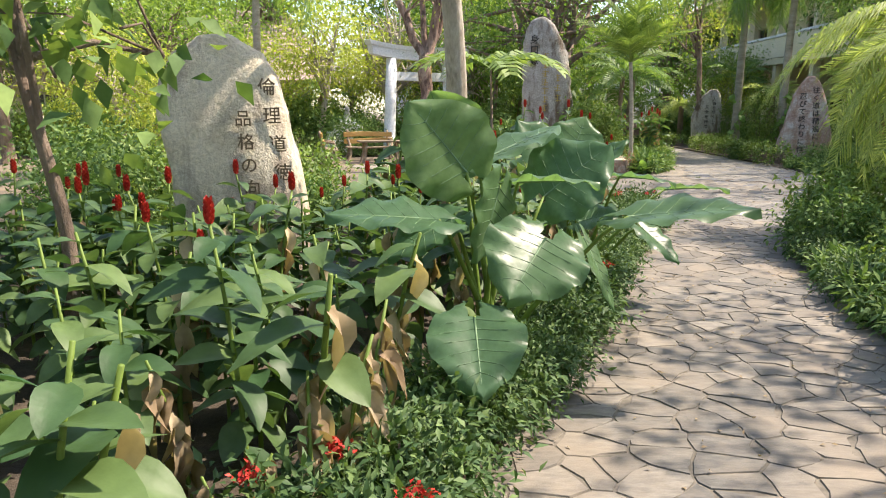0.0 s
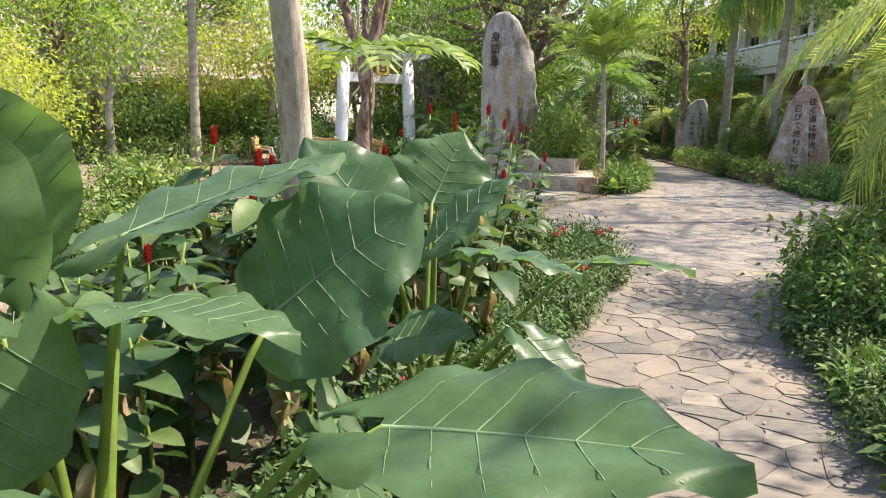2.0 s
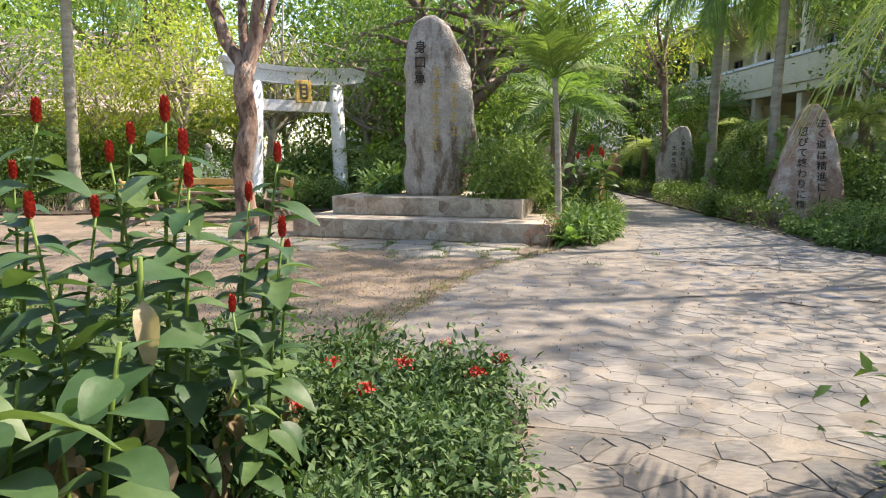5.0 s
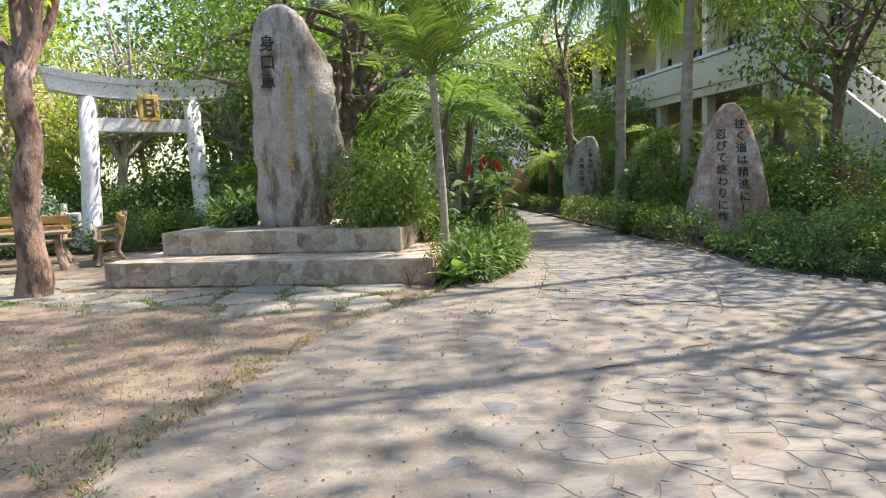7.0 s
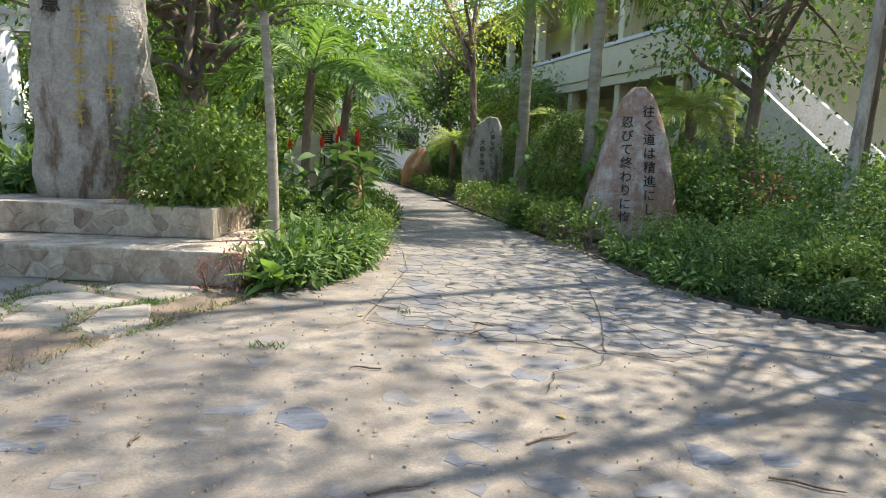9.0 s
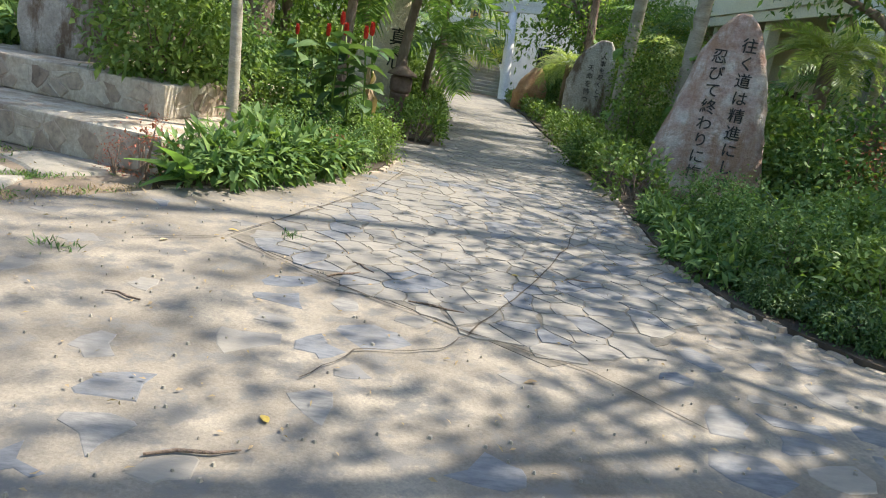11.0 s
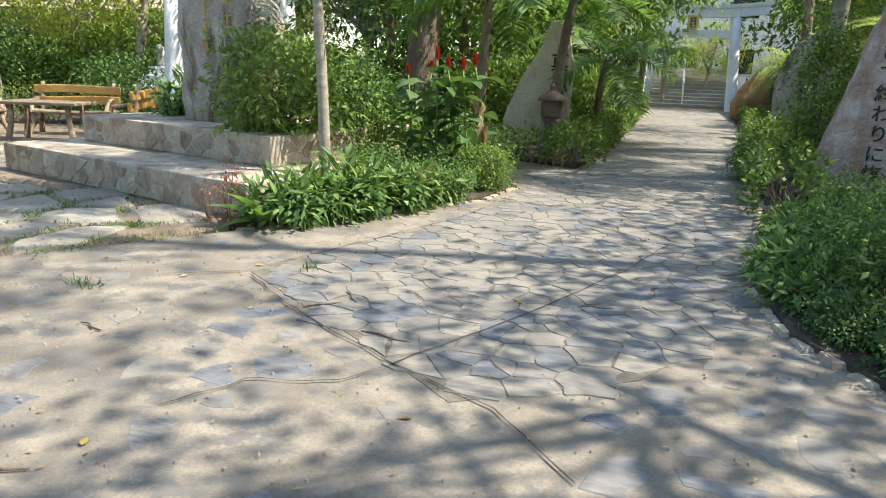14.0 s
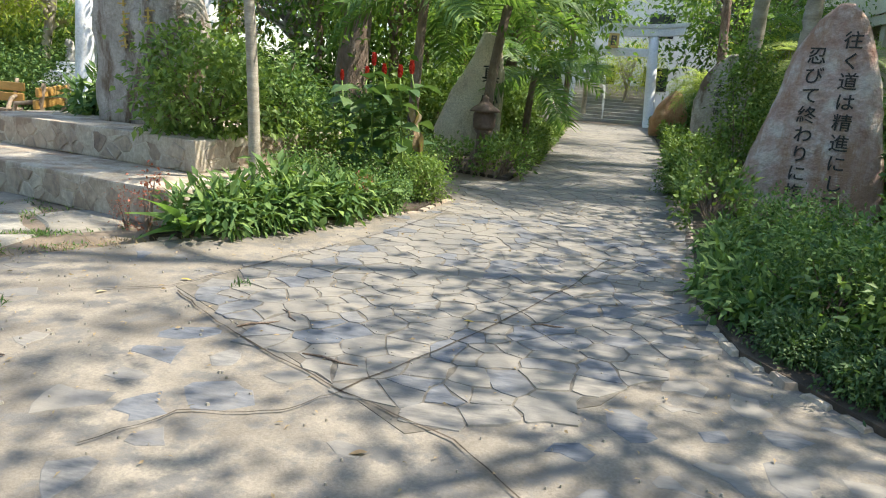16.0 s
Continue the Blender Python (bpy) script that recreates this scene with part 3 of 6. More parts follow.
# ---- gates ----
def build_torii(label, m, span, height, post_r, base_z=0.0):
    root = thing("torii_gate", label, "gate", m=m)
    h = height
    for s in (-1, 1):
        x0, x1 = s * span / 2 * 1.1, s * span / 2 * 0.97
        vs, fs = tube([(x0, 0, base_z), (x0 + (x1 - x0) * 0.5, 0, h * 0.4), (x1, 0, h * 0.85)], [post_r * 1.08, post_r, post_r * 0.92], 20)
        part("post", poly_mesh("post", vs, fs), M_WHITE, root)
    part("tie_beam", box_mesh(-span * 0.55, -post_r * 0.5, h * 0.66, span * 0.55, post_r * 0.5, h * 0.66 + post_r * 1.5, bevel=0.012), M_WHITE, root)
    # curved top lintel with raised ends
    def lintel(z0, thick, half, dep, rise):
        vs, fs = [], []
        n = 16
        for i in range(n + 1):
            t = -1 + 2 * i / n
            up = rise * abs(t) ** 2.4
            ext = half * t
            for y, zz in ((-dep, z0), (dep, z0), (dep * 1.1, z0 + thick), (-dep * 1.1, z0 + thick)):
                vs.append((ext + math.copysign(1, t) * (0.06 if zz > z0 and abs(t) == 1 else 0), y, zz + up))
        for i in range(n):
            for k in range(4):
                a, b = i * 4 + k, i * 4 + (k + 1) % 4
                fs.append((a, b, b + 4, a + 4))
        fs += [(3, 2, 1, 0), tuple(n * 4 + k for k in range(4))]
        return poly_mesh("lintel", vs, fs, False)
    part("lintel", lintel(h * 0.84, post_r * 1.5, span * 0.82, post_r * 0.9, 0.16), M_WHITE, root)
    part("cap_rail", lintel(h * 0.84 + post_r * 1.52, post_r * 0.7, span * 0.86, post_r * 1.15, 0.17), M_WHITE, root)
    pl = part("plaque", box_mesh(-0.22, -0.05, -0.30, 0.22, 0.03, 0.30, bevel=0.02), M_GILT, root, "gilt framed plaque", m=pose(0.05, -post_r - 0.1, h * 0.79, -8, 0, 0))
    part("panel", box_mesh(-0.11, -0.062, -0.2, 0.11, -0.048, 0.2), M_DARK, pl)
    for k in range(3):
        part("character", box_mesh(-0.05, -0.068, 0.08 - k * 0.12, 0.05, -0.061, 0.14 - k * 0.12), M_GILT, pl)
    return root


build_torii("white-painted torii gate with gilt plaque among shrubs", pose(-0.82, 25.7, 0, 0, 0, 30), 2.3, 3.95, 0.2)
build_torii("tall white torii gate with gilt plaque over the far path", pose(TORII_FAR[0], TORII_FAR[1], 0, 0, 0, 0), 3.5, 4.45, 0.22)


# ---- buildings ----
def build_house_right():
    """Long two-storey block beside the far path: a gallery and slotted parapet towards the path, a stair at its near end."""
    m = pose(16.2, 50.0, 0, 0, 0, -90)
    root = thing("two_storey_building", "cream rendered two-storey building with white gallery parapet and outside stair", "building", m=m)
    x1, y0, y1, floor_z, t = 22.0, 2.3, 10.0, 4.1, 0.3
    part("slab", box_mesh(0, -0.05, floor_z - 0.3, x1, y1, floor_z, bevel=0.02), M_CREAM, root)
    part("slab", box_mesh(-0.6, -0.6, 7.3, x1 + 0.6, y1 + 0.6, 7.55, bevel=0.02), M_CREAM, root)
    for z, zt in ((0.0, floor_z - 0.3), (floor_z, 7.3)):
        xs, k = 0.0, 0
        while xs < x1 - 0.2:
            w = min(1.6 if k % 2 == 0 else 1.2, x1 - xs)
            if k % 2 == 0:
                part("wall", box_mesh(xs, y0, z, xs + w, y0 + t, zt), M_CREAM, root)
            else:
                lo = 0.0 if k % 4 == 1 else 0.95
                if lo:
                    part("wall", box_mesh(xs, y0, z, xs + w, y0 + t, z + lo), M_CREAM, root)
                part("wall", box_mesh(xs, y0, z + 2.15, xs + w, y0 + t, zt), M_CREAM, root)
                win = part("window", box_mesh(xs + 0.03, y0 + 0.16, z + lo + 0.03, xs + w - 0.03, y0 + 0.19, z + 2.12), M_GLASSDARK, root)
                for xx in (xs, xs + w / 2 - 0.03, xs + w - 0.06):
                    part("frame", box_mesh(xx, y0 + 0.10, z + lo, xx + 0.06, y0 + 0.155, z + 2.15), M_WOOD, win)
            xs += w
            k += 1
        part("wall", box_mesh(0, y0 + t, z, t, y1, zt), M_CREAM, root)
        part("wall", box_mesh(x1 - t, y0 + t, z, x1, y1, zt), M_CREAM, root)
        for k in range(7):
            x = 0.15 + k * 3.55
            part("column", box_mesh(x, 0.06, z, x + 0.34, 0.4, zt, bevel=0.02), M_CREAM, root)
    part("wall", box_mesh(t, y1 - t, 0, x1 - t, y1, 7.3), M_CREAM, root)
    rail = part("parapet", box_mesh(0, -0.1, floor_z + 0.02, x1, -0.02, floor_z + 0.95, bevel=0.01), M_CREAM, root)
    part("handrail", box_mesh(0, -0.15, floor_z + 0.97, x1, 0.03, floor_z + 1.09, bevel=0.015), M_WHITE, root)
    for k in range(22):
        part("slot", box_mesh(0.25 + k * 0.46, -0.112, floor_z + 0.25, 0.36 + k * 0.46, -0.102, floor_z + 0.75), M_STEP, rail)
    bm = bmesh.new()
    a = [bm.verts.new(p) for p in ((-1.0, -0.9, 7.56), (x1 + 1, -0.9, 7.56), (x1 + 1, y1 + 1, 7.56), (-1.0, y1 + 1, 7.56), (4, y1 / 2, 10.4), (x1 - 4, y1 / 2, 10.4))]
    for f in ((0, 1, 5, 4), (1, 2, 5), (2, 3, 4, 5), (3, 0, 4), (3, 2, 1, 0)):
        bm.faces.new([a[i] for i in f])
    part("roof", bm, M_ROOF, root)
    for k in range(22):
        part("step", box_mesh(x1 + 6.16 - 0.28 * (k + 1), 0.2, 0, x1 + 6.16 - 0.28 * k, 1.4, floor_z * (k + 1) / 22, bevel=0.01), M_STEP, root)
    for yy in (0.08, 1.42):
        bm = bmesh.new()
        p = [(x1 + 6.3, 0), (x1 + 6.3, 0.95), (x1 + 0.02, floor_z + 1.0), (x1 + 0.02, floor_z - 0.3), (x1 + 5.6, 0)]
        lo = [bm.verts.new((x, yy, z)) for x, z in p]
        hi = [bm.verts.new((x, yy + 0.1, z)) for x, z in p]
        bm.faces.new(lo)
        bm.faces.new(hi[::-1])
        for i in range(5):
            bm.faces.new((lo[i], lo[(i + 1) % 5], hi[(i + 1) % 5], hi[i]))
        part("balustrade", bm, M_WHITE, root)


def build_house_left():
    root = thing("single_storey_house", "low ochre house with faded red tiled roof behind trees", "house")
    M = pose(-13.2, 33.0, 0, 0, 0, 12)
    part("wall", box_mesh(-7, 0, 0, 7, 0.25, 3.0), M_CREAM, root, m=M)
    part("wall", box_mesh(6.75, 0.25, 0, 7, 8, 3.0), M_CREAM, root, m=M)
    part("wall", box_mesh(-7, 0.25, 0, -6.75, 8, 3.0), M_CREAM, root, m=M)
    part("wall", box_mesh(-6.75, 7.75, 0, 6.75, 8, 3.0), M_CREAM, root, m=M)
    for x in (-5.2, -2.2, 0.8, 3.8):
        w = part("window", box_mesh(x, -0.02, 0.9, x + 1.5, 0.0, 2.3), M_GLASSDARK, root, m=M)
        for k in range(4):
            part("frame", box_mesh(x + k * 0.48, -0.06, 0.88, x + k * 0.48 + 0.06, -0.024, 2.32), M_WHITE, w)
    bm = bmesh.new()
    a = [bm.verts.new(p) for p in ((-8.5, -1.6, 2.9), (8.5, -1.6, 2.9), (8.5, 9.5, 2.9), (-8.5, 9.5, 2.9), (-6, 4, 6.6), (6, 4, 6.6))]
    for f in ((0, 1, 5, 4), (1, 2, 5), (2, 3, 4, 5), (3, 0, 4), (3, 2, 1, 0)):
        bm.faces.new([a[i] for i in f])
    roof = part("roof", bm, M_ROOF, root, m=M)
    for k in range(15):
        f = (k + 0.5) / 15
        y, z = -1.6 + 5.6 * f, 2.93 + 3.7 * f
        hw = 8.5 - 2.5 * f
        part("tile_course", box_mesh(-hw, -0.2, -0.02, hw, 0.2, 0.035, m=pose(0, y, z, 33.5, 0, 0)), M_ROOF, roof)
    part("eave", box_mesh(-8.5, -1.66, 2.74, 8.5, -1.6, 2.95), M_WOOD, root, m=M)
    part("porch_roof", box_mesh(4.4, -3.4, 2.1, 7.4, -1.2, 2.2, m=Matrix.Identity(4)), M_ROOF, root, m=M)
    for x in (4.5, 7.2):
        part("porch_post", box_mesh(x, -3.3, 0, x + 0.12, -3.18, 2.1), M_WOOD, root, m=M)


def build_far_white():
    root = thing("white_building", "white building with dark windows beyond the steps", "building")
    part("wall", box_mesh(-4, 62, 0, 30, 70, 8.0), M_WHITE, root)
    part("roof", box_mesh(-5, 61.2, 8.0, 31, 71, 8.5), M_ROOF, root)
    for k in range(9):
        for z in (1.6, 5.0):
            part("window", box_mesh(-2 + k * 3.4, 61.94, z, -0.4 + k * 3.4, 61.98, z + 1.5), M_GLASSDARK, root)
    steps = thing("stone_steps", "broad grey stone steps past the far torii", "steps")
    for k in range(12):
        part("step", box_mesh(7.4, 46.2 + k * 0.55, 0, 11.2, 46.75 + k * 0.55 if k < 11 else 61, 0.15 * (k + 1), bevel=0.015), M_STEP, steps)
    rail = part("handrail", poly_mesh("handrail", *tube([(8.9, 46.4, 1.05), (8.9, 52.0, 2.6)], [0.04, 0.04], 8)), M_WHITE, steps)
    for k in range(4):
        part("baluster", poly_mesh("baluster", *tube([(8.9, 46.5 + k * 1.8, 0.14 + k * 0.45), (8.9, 46.5 + k * 1.8, 1.07 + k * 0.49)], [0.03, 0.03], 8)), M_WHITE, rail)


build_house_right()
build_house_left()
build_far_white()


# ---- palms ----
def frond_mesh(name, length, leaflets, leaf_len, leaf_w, arch, droop, seed):
    """A feather leaf along +x: a bent rib and two ranks of narrow leaflets."""
    r = random.Random(seed)
    rib = []
    for i in range(13):
        s = i / 12
        rib.append(Vector((length * (s - 0.18 * arch * s * s), 0, length * (0.35 * s - arch * 0.75 * s * s))))
    chunks = [tube(rib, [0.016 * (1 - 0.85 * i / 12) * max(length, 1) / 1.6 for i in range(13)], 5)]
    for i in range(leaflets):
        s = 0.16 + 0.84 * i / leaflets
        k = min(int(s * 12), 11)
        p = rib[k].lerp(rib[k + 1], s * 12 - k)
        d = (rib[k + 1] - rib[k]).normalized()
        up = Vector((0, 1, 0)).cross(d) * -1
        L = leaf_len * (0.45 + 0.75 * math.sin(math.pi * (0.12 + 0.82 * s))) * r.uniform(0.85, 1.1)
        for sg in (-1, 1):
            f = (d * r.uniform(0.5, 0.75) + Vector((0, sg, 0)) * 0.8 + up * r.uniform(0.1, 0.35)).normalized()
            mid = p + f * L * 0.5
            tip = p + f * L + Vector((0, 0, -droop * L * r.uniform(0.6, 1.3)))
            wv = d * leaf_w * 0.5
            ch = [p - wv * 0.5, p + wv * 0.5, mid + wv, mid - wv, tip]
            chunks.append((ch, [(0, 1, 2, 3), (3, 2, 4, 4)]))
    return poly_mesh(name, *join(chunks), smooth=False)


FRONDS = {}


def fronds(key, *a):
    if key not in FRONDS:
        FRONDS[key] = [frond_mesh("frond", *a, seed=s) for s in (1, 2, 3)]
    return FRONDS[key]


def build_palm(label, at, trunk_h, trunk_r, key, count, spec, material, lean=(0, 0), seed=0, bark=None, rings=True, up0=58):
    r = random.Random(seed)
    root = thing("palm_tree", label, "palm", m=pose(at[0], at[1], at[2] if len(at) > 2 else 0.03))
    n = 26
    pts, rad = [], []
    for i in range(n + 1):
        s = i / n
        pts.append((lean[0] * s * s, lean[1] * s * s, trunk_h * s))
        rad.append(trunk_r * (1.25 - 0.25 * min(1, s * 6)) * (1 - 0.25 * s) * (1.06 if rings and i % 2 else 1.0))
    part("trunk", poly_mesh("trunk", *tube(pts, rad, 12)), bark or M_PALMBARK, root)
    top = Vector(pts[-1])
    for k in range(count):
        a = 360 * k * 0.382 + r.uniform(-12, 12)
        s = k / max(count - 1, 1)
        el = up0 - 66 * s + r.uniform(-8, 8)
        me = fronds(key, *spec)[k % 3]
        sc = r.uniform(0.8, 1.1) * (0.8 + 0.2 * s)
        part("frond", me, material, root, m=Matrix.Translation(top) @ pose(0, 0, 0.0, 0, 0, a) @ pose(0, 0, 0, r.uniform(-25, 25), -el + 18, 0) @ Matrix.Diagonal((sc, sc, sc, 1)))
    return root


# ---- broadleaf trees ----
def build_tree(label, trunk_h, trunk_r, crown, clump_n, per, leaf, material, bark, seed, lean=(0, 0), limbs=6, clump=0.45, shell=0.5):
    r = random.Random(seed)
    root = thing("tree", label, "tree")
    top = Vector((lean[0], lean[1], trunk_h))
    cz = trunk_h + crown[2] * 0.55
    pts, out, cc = clumps(clump_n, per, crown, seed, clump, shell)
    pts = pts + np.array([lean[0] * 1.3, lean[1] * 1.3, cz])
    chunks = []
    ps = [Vector((lean[0] * s * s + 0.06 * math.sin(s * 5 + seed), lean[1] * s * s + 0.05 * math.cos(s * 4 + seed), trunk_h * s)) for s in [i / 12 for i in range(13)]]
    chunks.append(tube(ps, [trunk_r * (1.35 - 0.35 * min(1, i / 2)) * (1 - 0.4 * i / 12) for i in range(13)], 10))
    part("trunk", poly_mesh("trunk", *chunks[0]), bark, root)
    for k in range(limbs):
        tgt = Vector(cc[k * (len(cc) // limbs)]) * 0.85 + Vector((lean[0] * 1.3, lean[1] * 1.3, cz))
        start = ps[9 + k % 4]
        mid = start.lerp(tgt, 0.5) + Vector((r.uniform(-.3, .3), r.uniform(-.3, .3), r.uniform(-0.1, .35)))
        L = [start, start.lerp(mid, 0.5) + Vector((0, 0, 0.08)), mid, mid.lerp(tgt, 0.6) + Vector((0, 0, 0.05)), tgt]
        ch = [tube(L, [trunk_r * 0.5, trunk_r * 0.42, trunk_r * 0.32, trunk_r * 0.2, trunk_r * 0.08], 6)]
        for q in range(4):
            e = Vector(cc[(k * 7 + q * 3) % len(cc)]) * 0.95 + Vector((lean[0] * 1.3, lean[1] * 1.3, cz))
            if (e - mid).length < 1.1 * max(crown):
                ch.append(tube([mid, mid.lerp(e, 0.5) + Vector((0, 0, 0.1)), e], [trunk_r * 0.22, trunk_r * 0.13, 0.008], 5))
        part("limb", poly_mesh("limb", *join(ch)), bark, root)
    part("crown", leaf_cloud("crown", pts, out, leaf[0], leaf[1], seed + 50), material, root)
    return root


def plant_copy(ob, x, y, z=0.0, turn=0.0, s=1.0, sz=None):
    return copy_thing(ob, pose(x, y, z, 0, 0, turn) @ Matrix.Diagonal((s, s, sz or s, 1)))


# ---- shrubs and hedges ----
def build_shrub(name, label, radii, clump_n, per, leaf, material, seed, stems=7, clump=0.13, category="shrub", shell=0.35, lift=0.75):
    r = random.Random(seed)
    root = thing(name, label, category)
    pts, out, cc = clumps(clump_n, per, radii, seed, clump, shell)
    pts[:, 2] += radii[2] * lift
    pts[:, 2] = np.maximum(pts[:, 2], 0.02 + 0.05 * np.random.default_rng(seed).random(len(pts)))
    ch = []
    for k in range(stems):
        e = Vector(cc[k * max(len(cc) // stems, 1)]) * 0.9 + Vector((0, 0, radii[2] * lift))
        e.z = max(e.z, 0.15)
        b = Vector((r.uniform(-.12, .12) * radii[0], r.uniform(-.12, .12) * radii[0], -0.03))
        ch.append(tube([b, b.lerp(e, 0.5) + Vector((0, 0, 0.1 * radii[2])), e], [0.016, 0.011, 0.004], 5))
    part("branching", poly_mesh("branching", *join(ch)), M_BARK, root)
    part("foliage", leaf_cloud("foliage", pts, out, leaf[0], leaf[1], seed + 9, 0.15), material, root)
    return root


def build_hedge(label, line, width, height, seed, density=1500, leaf=(0.045, 0.026), material=None):
    """A low clipped hedge along a line: dense leaves over a twiggy core."""
    r = np.random.default_rng(seed)
    root = thing("hedge", label, "hedge")
    pts, out, ch = [], [], []
    for (ax, ay), (bx, by) in zip(line, line[1:]):
        L = math.hypot(bx - ax, by - ay)
        n = int(density * L)
        d = np.array([(bx - ax) / L, (by - ay) / L, 0])
        nrm = np.array([-d[1], d[0], 0])
        t = r.random(n)[:, None] * (L + width * 0.5) - width * 0.25
        a = r.uniform(-0.15, math.pi + 0.15, n)
        bump = 1 + 0.16 * np.sin(t[:, 0] * 5.1 + seed) + 0.1 * np.sin(t[:, 0] * 12.7) + r.normal(0, 0.08, n)
        ca, sa = np.sign(np.cos(a)) * np.abs(np.cos(a)) ** 0.5, np.abs(np.sin(a)) ** 0.5
        depth = 1 - 0.35 * r.random(n) ** 2
        o = nrm * (ca * width / 2 * bump * depth)[:, None]
        z = sa * height * bump * depth
        pts.append(np.array([ax, ay, 0.02]) + d * t + o + np.stack([z * 0, z * 0, z], 1))
        out.append(nrm * ca[:, None] + np.stack([sa * 0, sa * 0, sa], 1))
        for k in range(int(L * 7)):
            s = (k + 0.5) / (L * 7) * L
            b = Vector((ax + d[0] * s, ay + d[1] * s, 0.0))
            for q in range(3):
                e = b + Vector((r.uniform(-1, 1) * width * 0.4, r.uniform(-1, 1) * width * 0.4, height * r.uniform(0.6, 0.95)))
                ch.append(tube([b, b.lerp(e, 0.5), e], [0.012, 0.008, 0.003], 4))
    part("branching", poly_mesh("branching", *join(ch)), M_BARK, root)
    part("foliage", leaf_cloud("foliage", np.concatenate(pts), np.concatenate(out), leaf[0], leaf[1], seed + 3, 0.0, 0.8), material or M_HEDGE, root)
    return root


# ---- spiral ginger ----
GINGER_LEAF = [poly_mesh("leaf", *blade(0.165 + 0.025 * k, 0.095 + 0.012 * k, 0.2 + 0.16 * k, 0.25, 6, wave=0.02, seed=k)) for k in range(3)]
DRY_LEAF = [poly_mesh("dry_leaf", *blade(0.17, 0.06, 0.9, 0.9, 6, wave=0.2, seed=9 + k)) for k in range(2)]


def cone_flower(h, rad):
    """Overlapping red bracts in a tight cone."""
    chunks = []
    rows = 8
    for i in range(rows):
        z = h * i / rows
        rr = rad * math.sin(math.pi * (0.28 + 0.62 * i / rows))
        for k in range(5):
            a = 2 * math.pi * (k / 5 + i * 0.31)
            vs, fs = blade(h * 0.3, rr * 1.9, 0.15, -0.3, 3)
            chunks.append((put(vs, Matrix.Rotation(a, 4, "Z") @ Matrix.Translation((rr * 0.75, 0, z)) @ Matrix.Rotation(-math.radians(78), 4, "Y")), fs))
    chunks.append(tube([(0, 0, 0), (0, 0, h * 0.5), (0, 0, h)], [rad * 0.7, rad * 0.85, rad * 0.15], 8))
    return poly_mesh("flower_cone", *join(chunks))


CONES = [cone_flower(0.085, 0.012), cone_flower(0.12, 0.014)]


def build_ginger(h, leaves, flower, dry, seed):
    r = random.Random(seed)
    root = thing("ginger_plant", "green spiral ginger with red flower cone" if flower else ("green spiral ginger stalk with withered brown leaves" if dry else "leafy green spiral ginger stalk"), "plant", "spiral ginger in the bed")
    bx, by = r.uniform(-0.14, 0.14), r.uniform(-0.14, 0.14)
    pts = [Vector((bx * s * s, by * s * s, h * s - 0.02)) for s in (0, 0.25, 0.5, 0.75, 1)]
    part("stalk", poly_mesh("stalk", *tube(pts, [0.011, 0.010, 0.009, 0.008, 0.006], 7)), M_STEM, root)
    for k in range(leaves):
        s = 0.22 + 0.78 * k / leaves
        p = Vector((bx * s * s, by * s * s, h * s - 0.02))
        el = -12 + 45 * s + r.uniform(-28, 22)
        withered = dry and r.random() < 0.45
        me = DRY_LEAF[k % 2] if withered else GINGER_LEAF[r.randrange(3)]
        sc = r.uniform(0.75, 1.25) * (1.05 if s < 0.9 else 0.75)
        part("dry_leaf" if withered else "leaf", me, M_DRY if withered else M_GINGER, root, m=Matrix.Translation(p) @ pose(0, 0, 0, 0, 0, k * 137.5 + r.uniform(-25, 25)) @ pose(0, 0, 0, r.uniform(-25, 25), (60 if withered else -el + 15), 0) @ Matrix.Diagonal((sc, sc, sc, 1)))
    if flower:
        part("flower_cone", CONES[seed % 2], M_RED, root, "waxy red flower cone", m=Matrix.Translation(pts[-1]))
    return root


# ---- elephant ear ----
def ear_point(length, width, sag, wave, ph, s, c):
    """A point of the blade: s runs from lobes to tip, c across."""
    if s < 0:
        w = width * 0.5 * (0.80 + 0.9 * s - 4.0 * s * s) * min(1.0, (s + 0.28) * 14) ** 0.5
    else:
        w = width * 0.5 * max(1 - s ** 2.2, 0) ** 0.7 * (0.80 + 0.75 * s * (1 - s) * 1.6)
    y = w * c
    if s < 0 and c:
        y = math.copysign(max(abs(y), 0.012 + 0.30 * width * (-s) * (1 if abs(c) < 0.3 else 0)), c)
    z = 0.30 * w * abs(c) ** 1.3 - sag * length * max(s, 0) ** 2 - 0.10 * width * abs(c) ** 3
    z += wave * width * math.sin(s * 19 + ph + (2 if c > 0 else 0)) * abs(c) ** 3
    z += 0.010 * width * math.cos((s * 7.0 - abs(c) * 3.0) * 2 * math.pi) * abs(c) ** 0.5
    return (s * length, y, z)


def ear_blade(length, width, sag, wave, seed):
    r = random.Random(seed)
    ph = r.uniform(0, 6)
    vs, fs = [], []
    R, C = 26, 12
    for i in range(R + 1):
        s = -0.26 + 1.26 * i / R
        for j in range(C + 1):
            c = -1 + 2 * j / C
            vs.append(ear_point(length, width, sag, wave, ph, s, c))
    for i in range(R):
        for j in range(C):
            a = i * (C + 1) + j
            if -0.26 + 1.26 * (i + 1) / R <= 0.02 and j in (C // 2 - 1, C // 2):
                continue
            fs.append((a, a + C + 1, a + C + 2, a + 1))
    return vs, fs


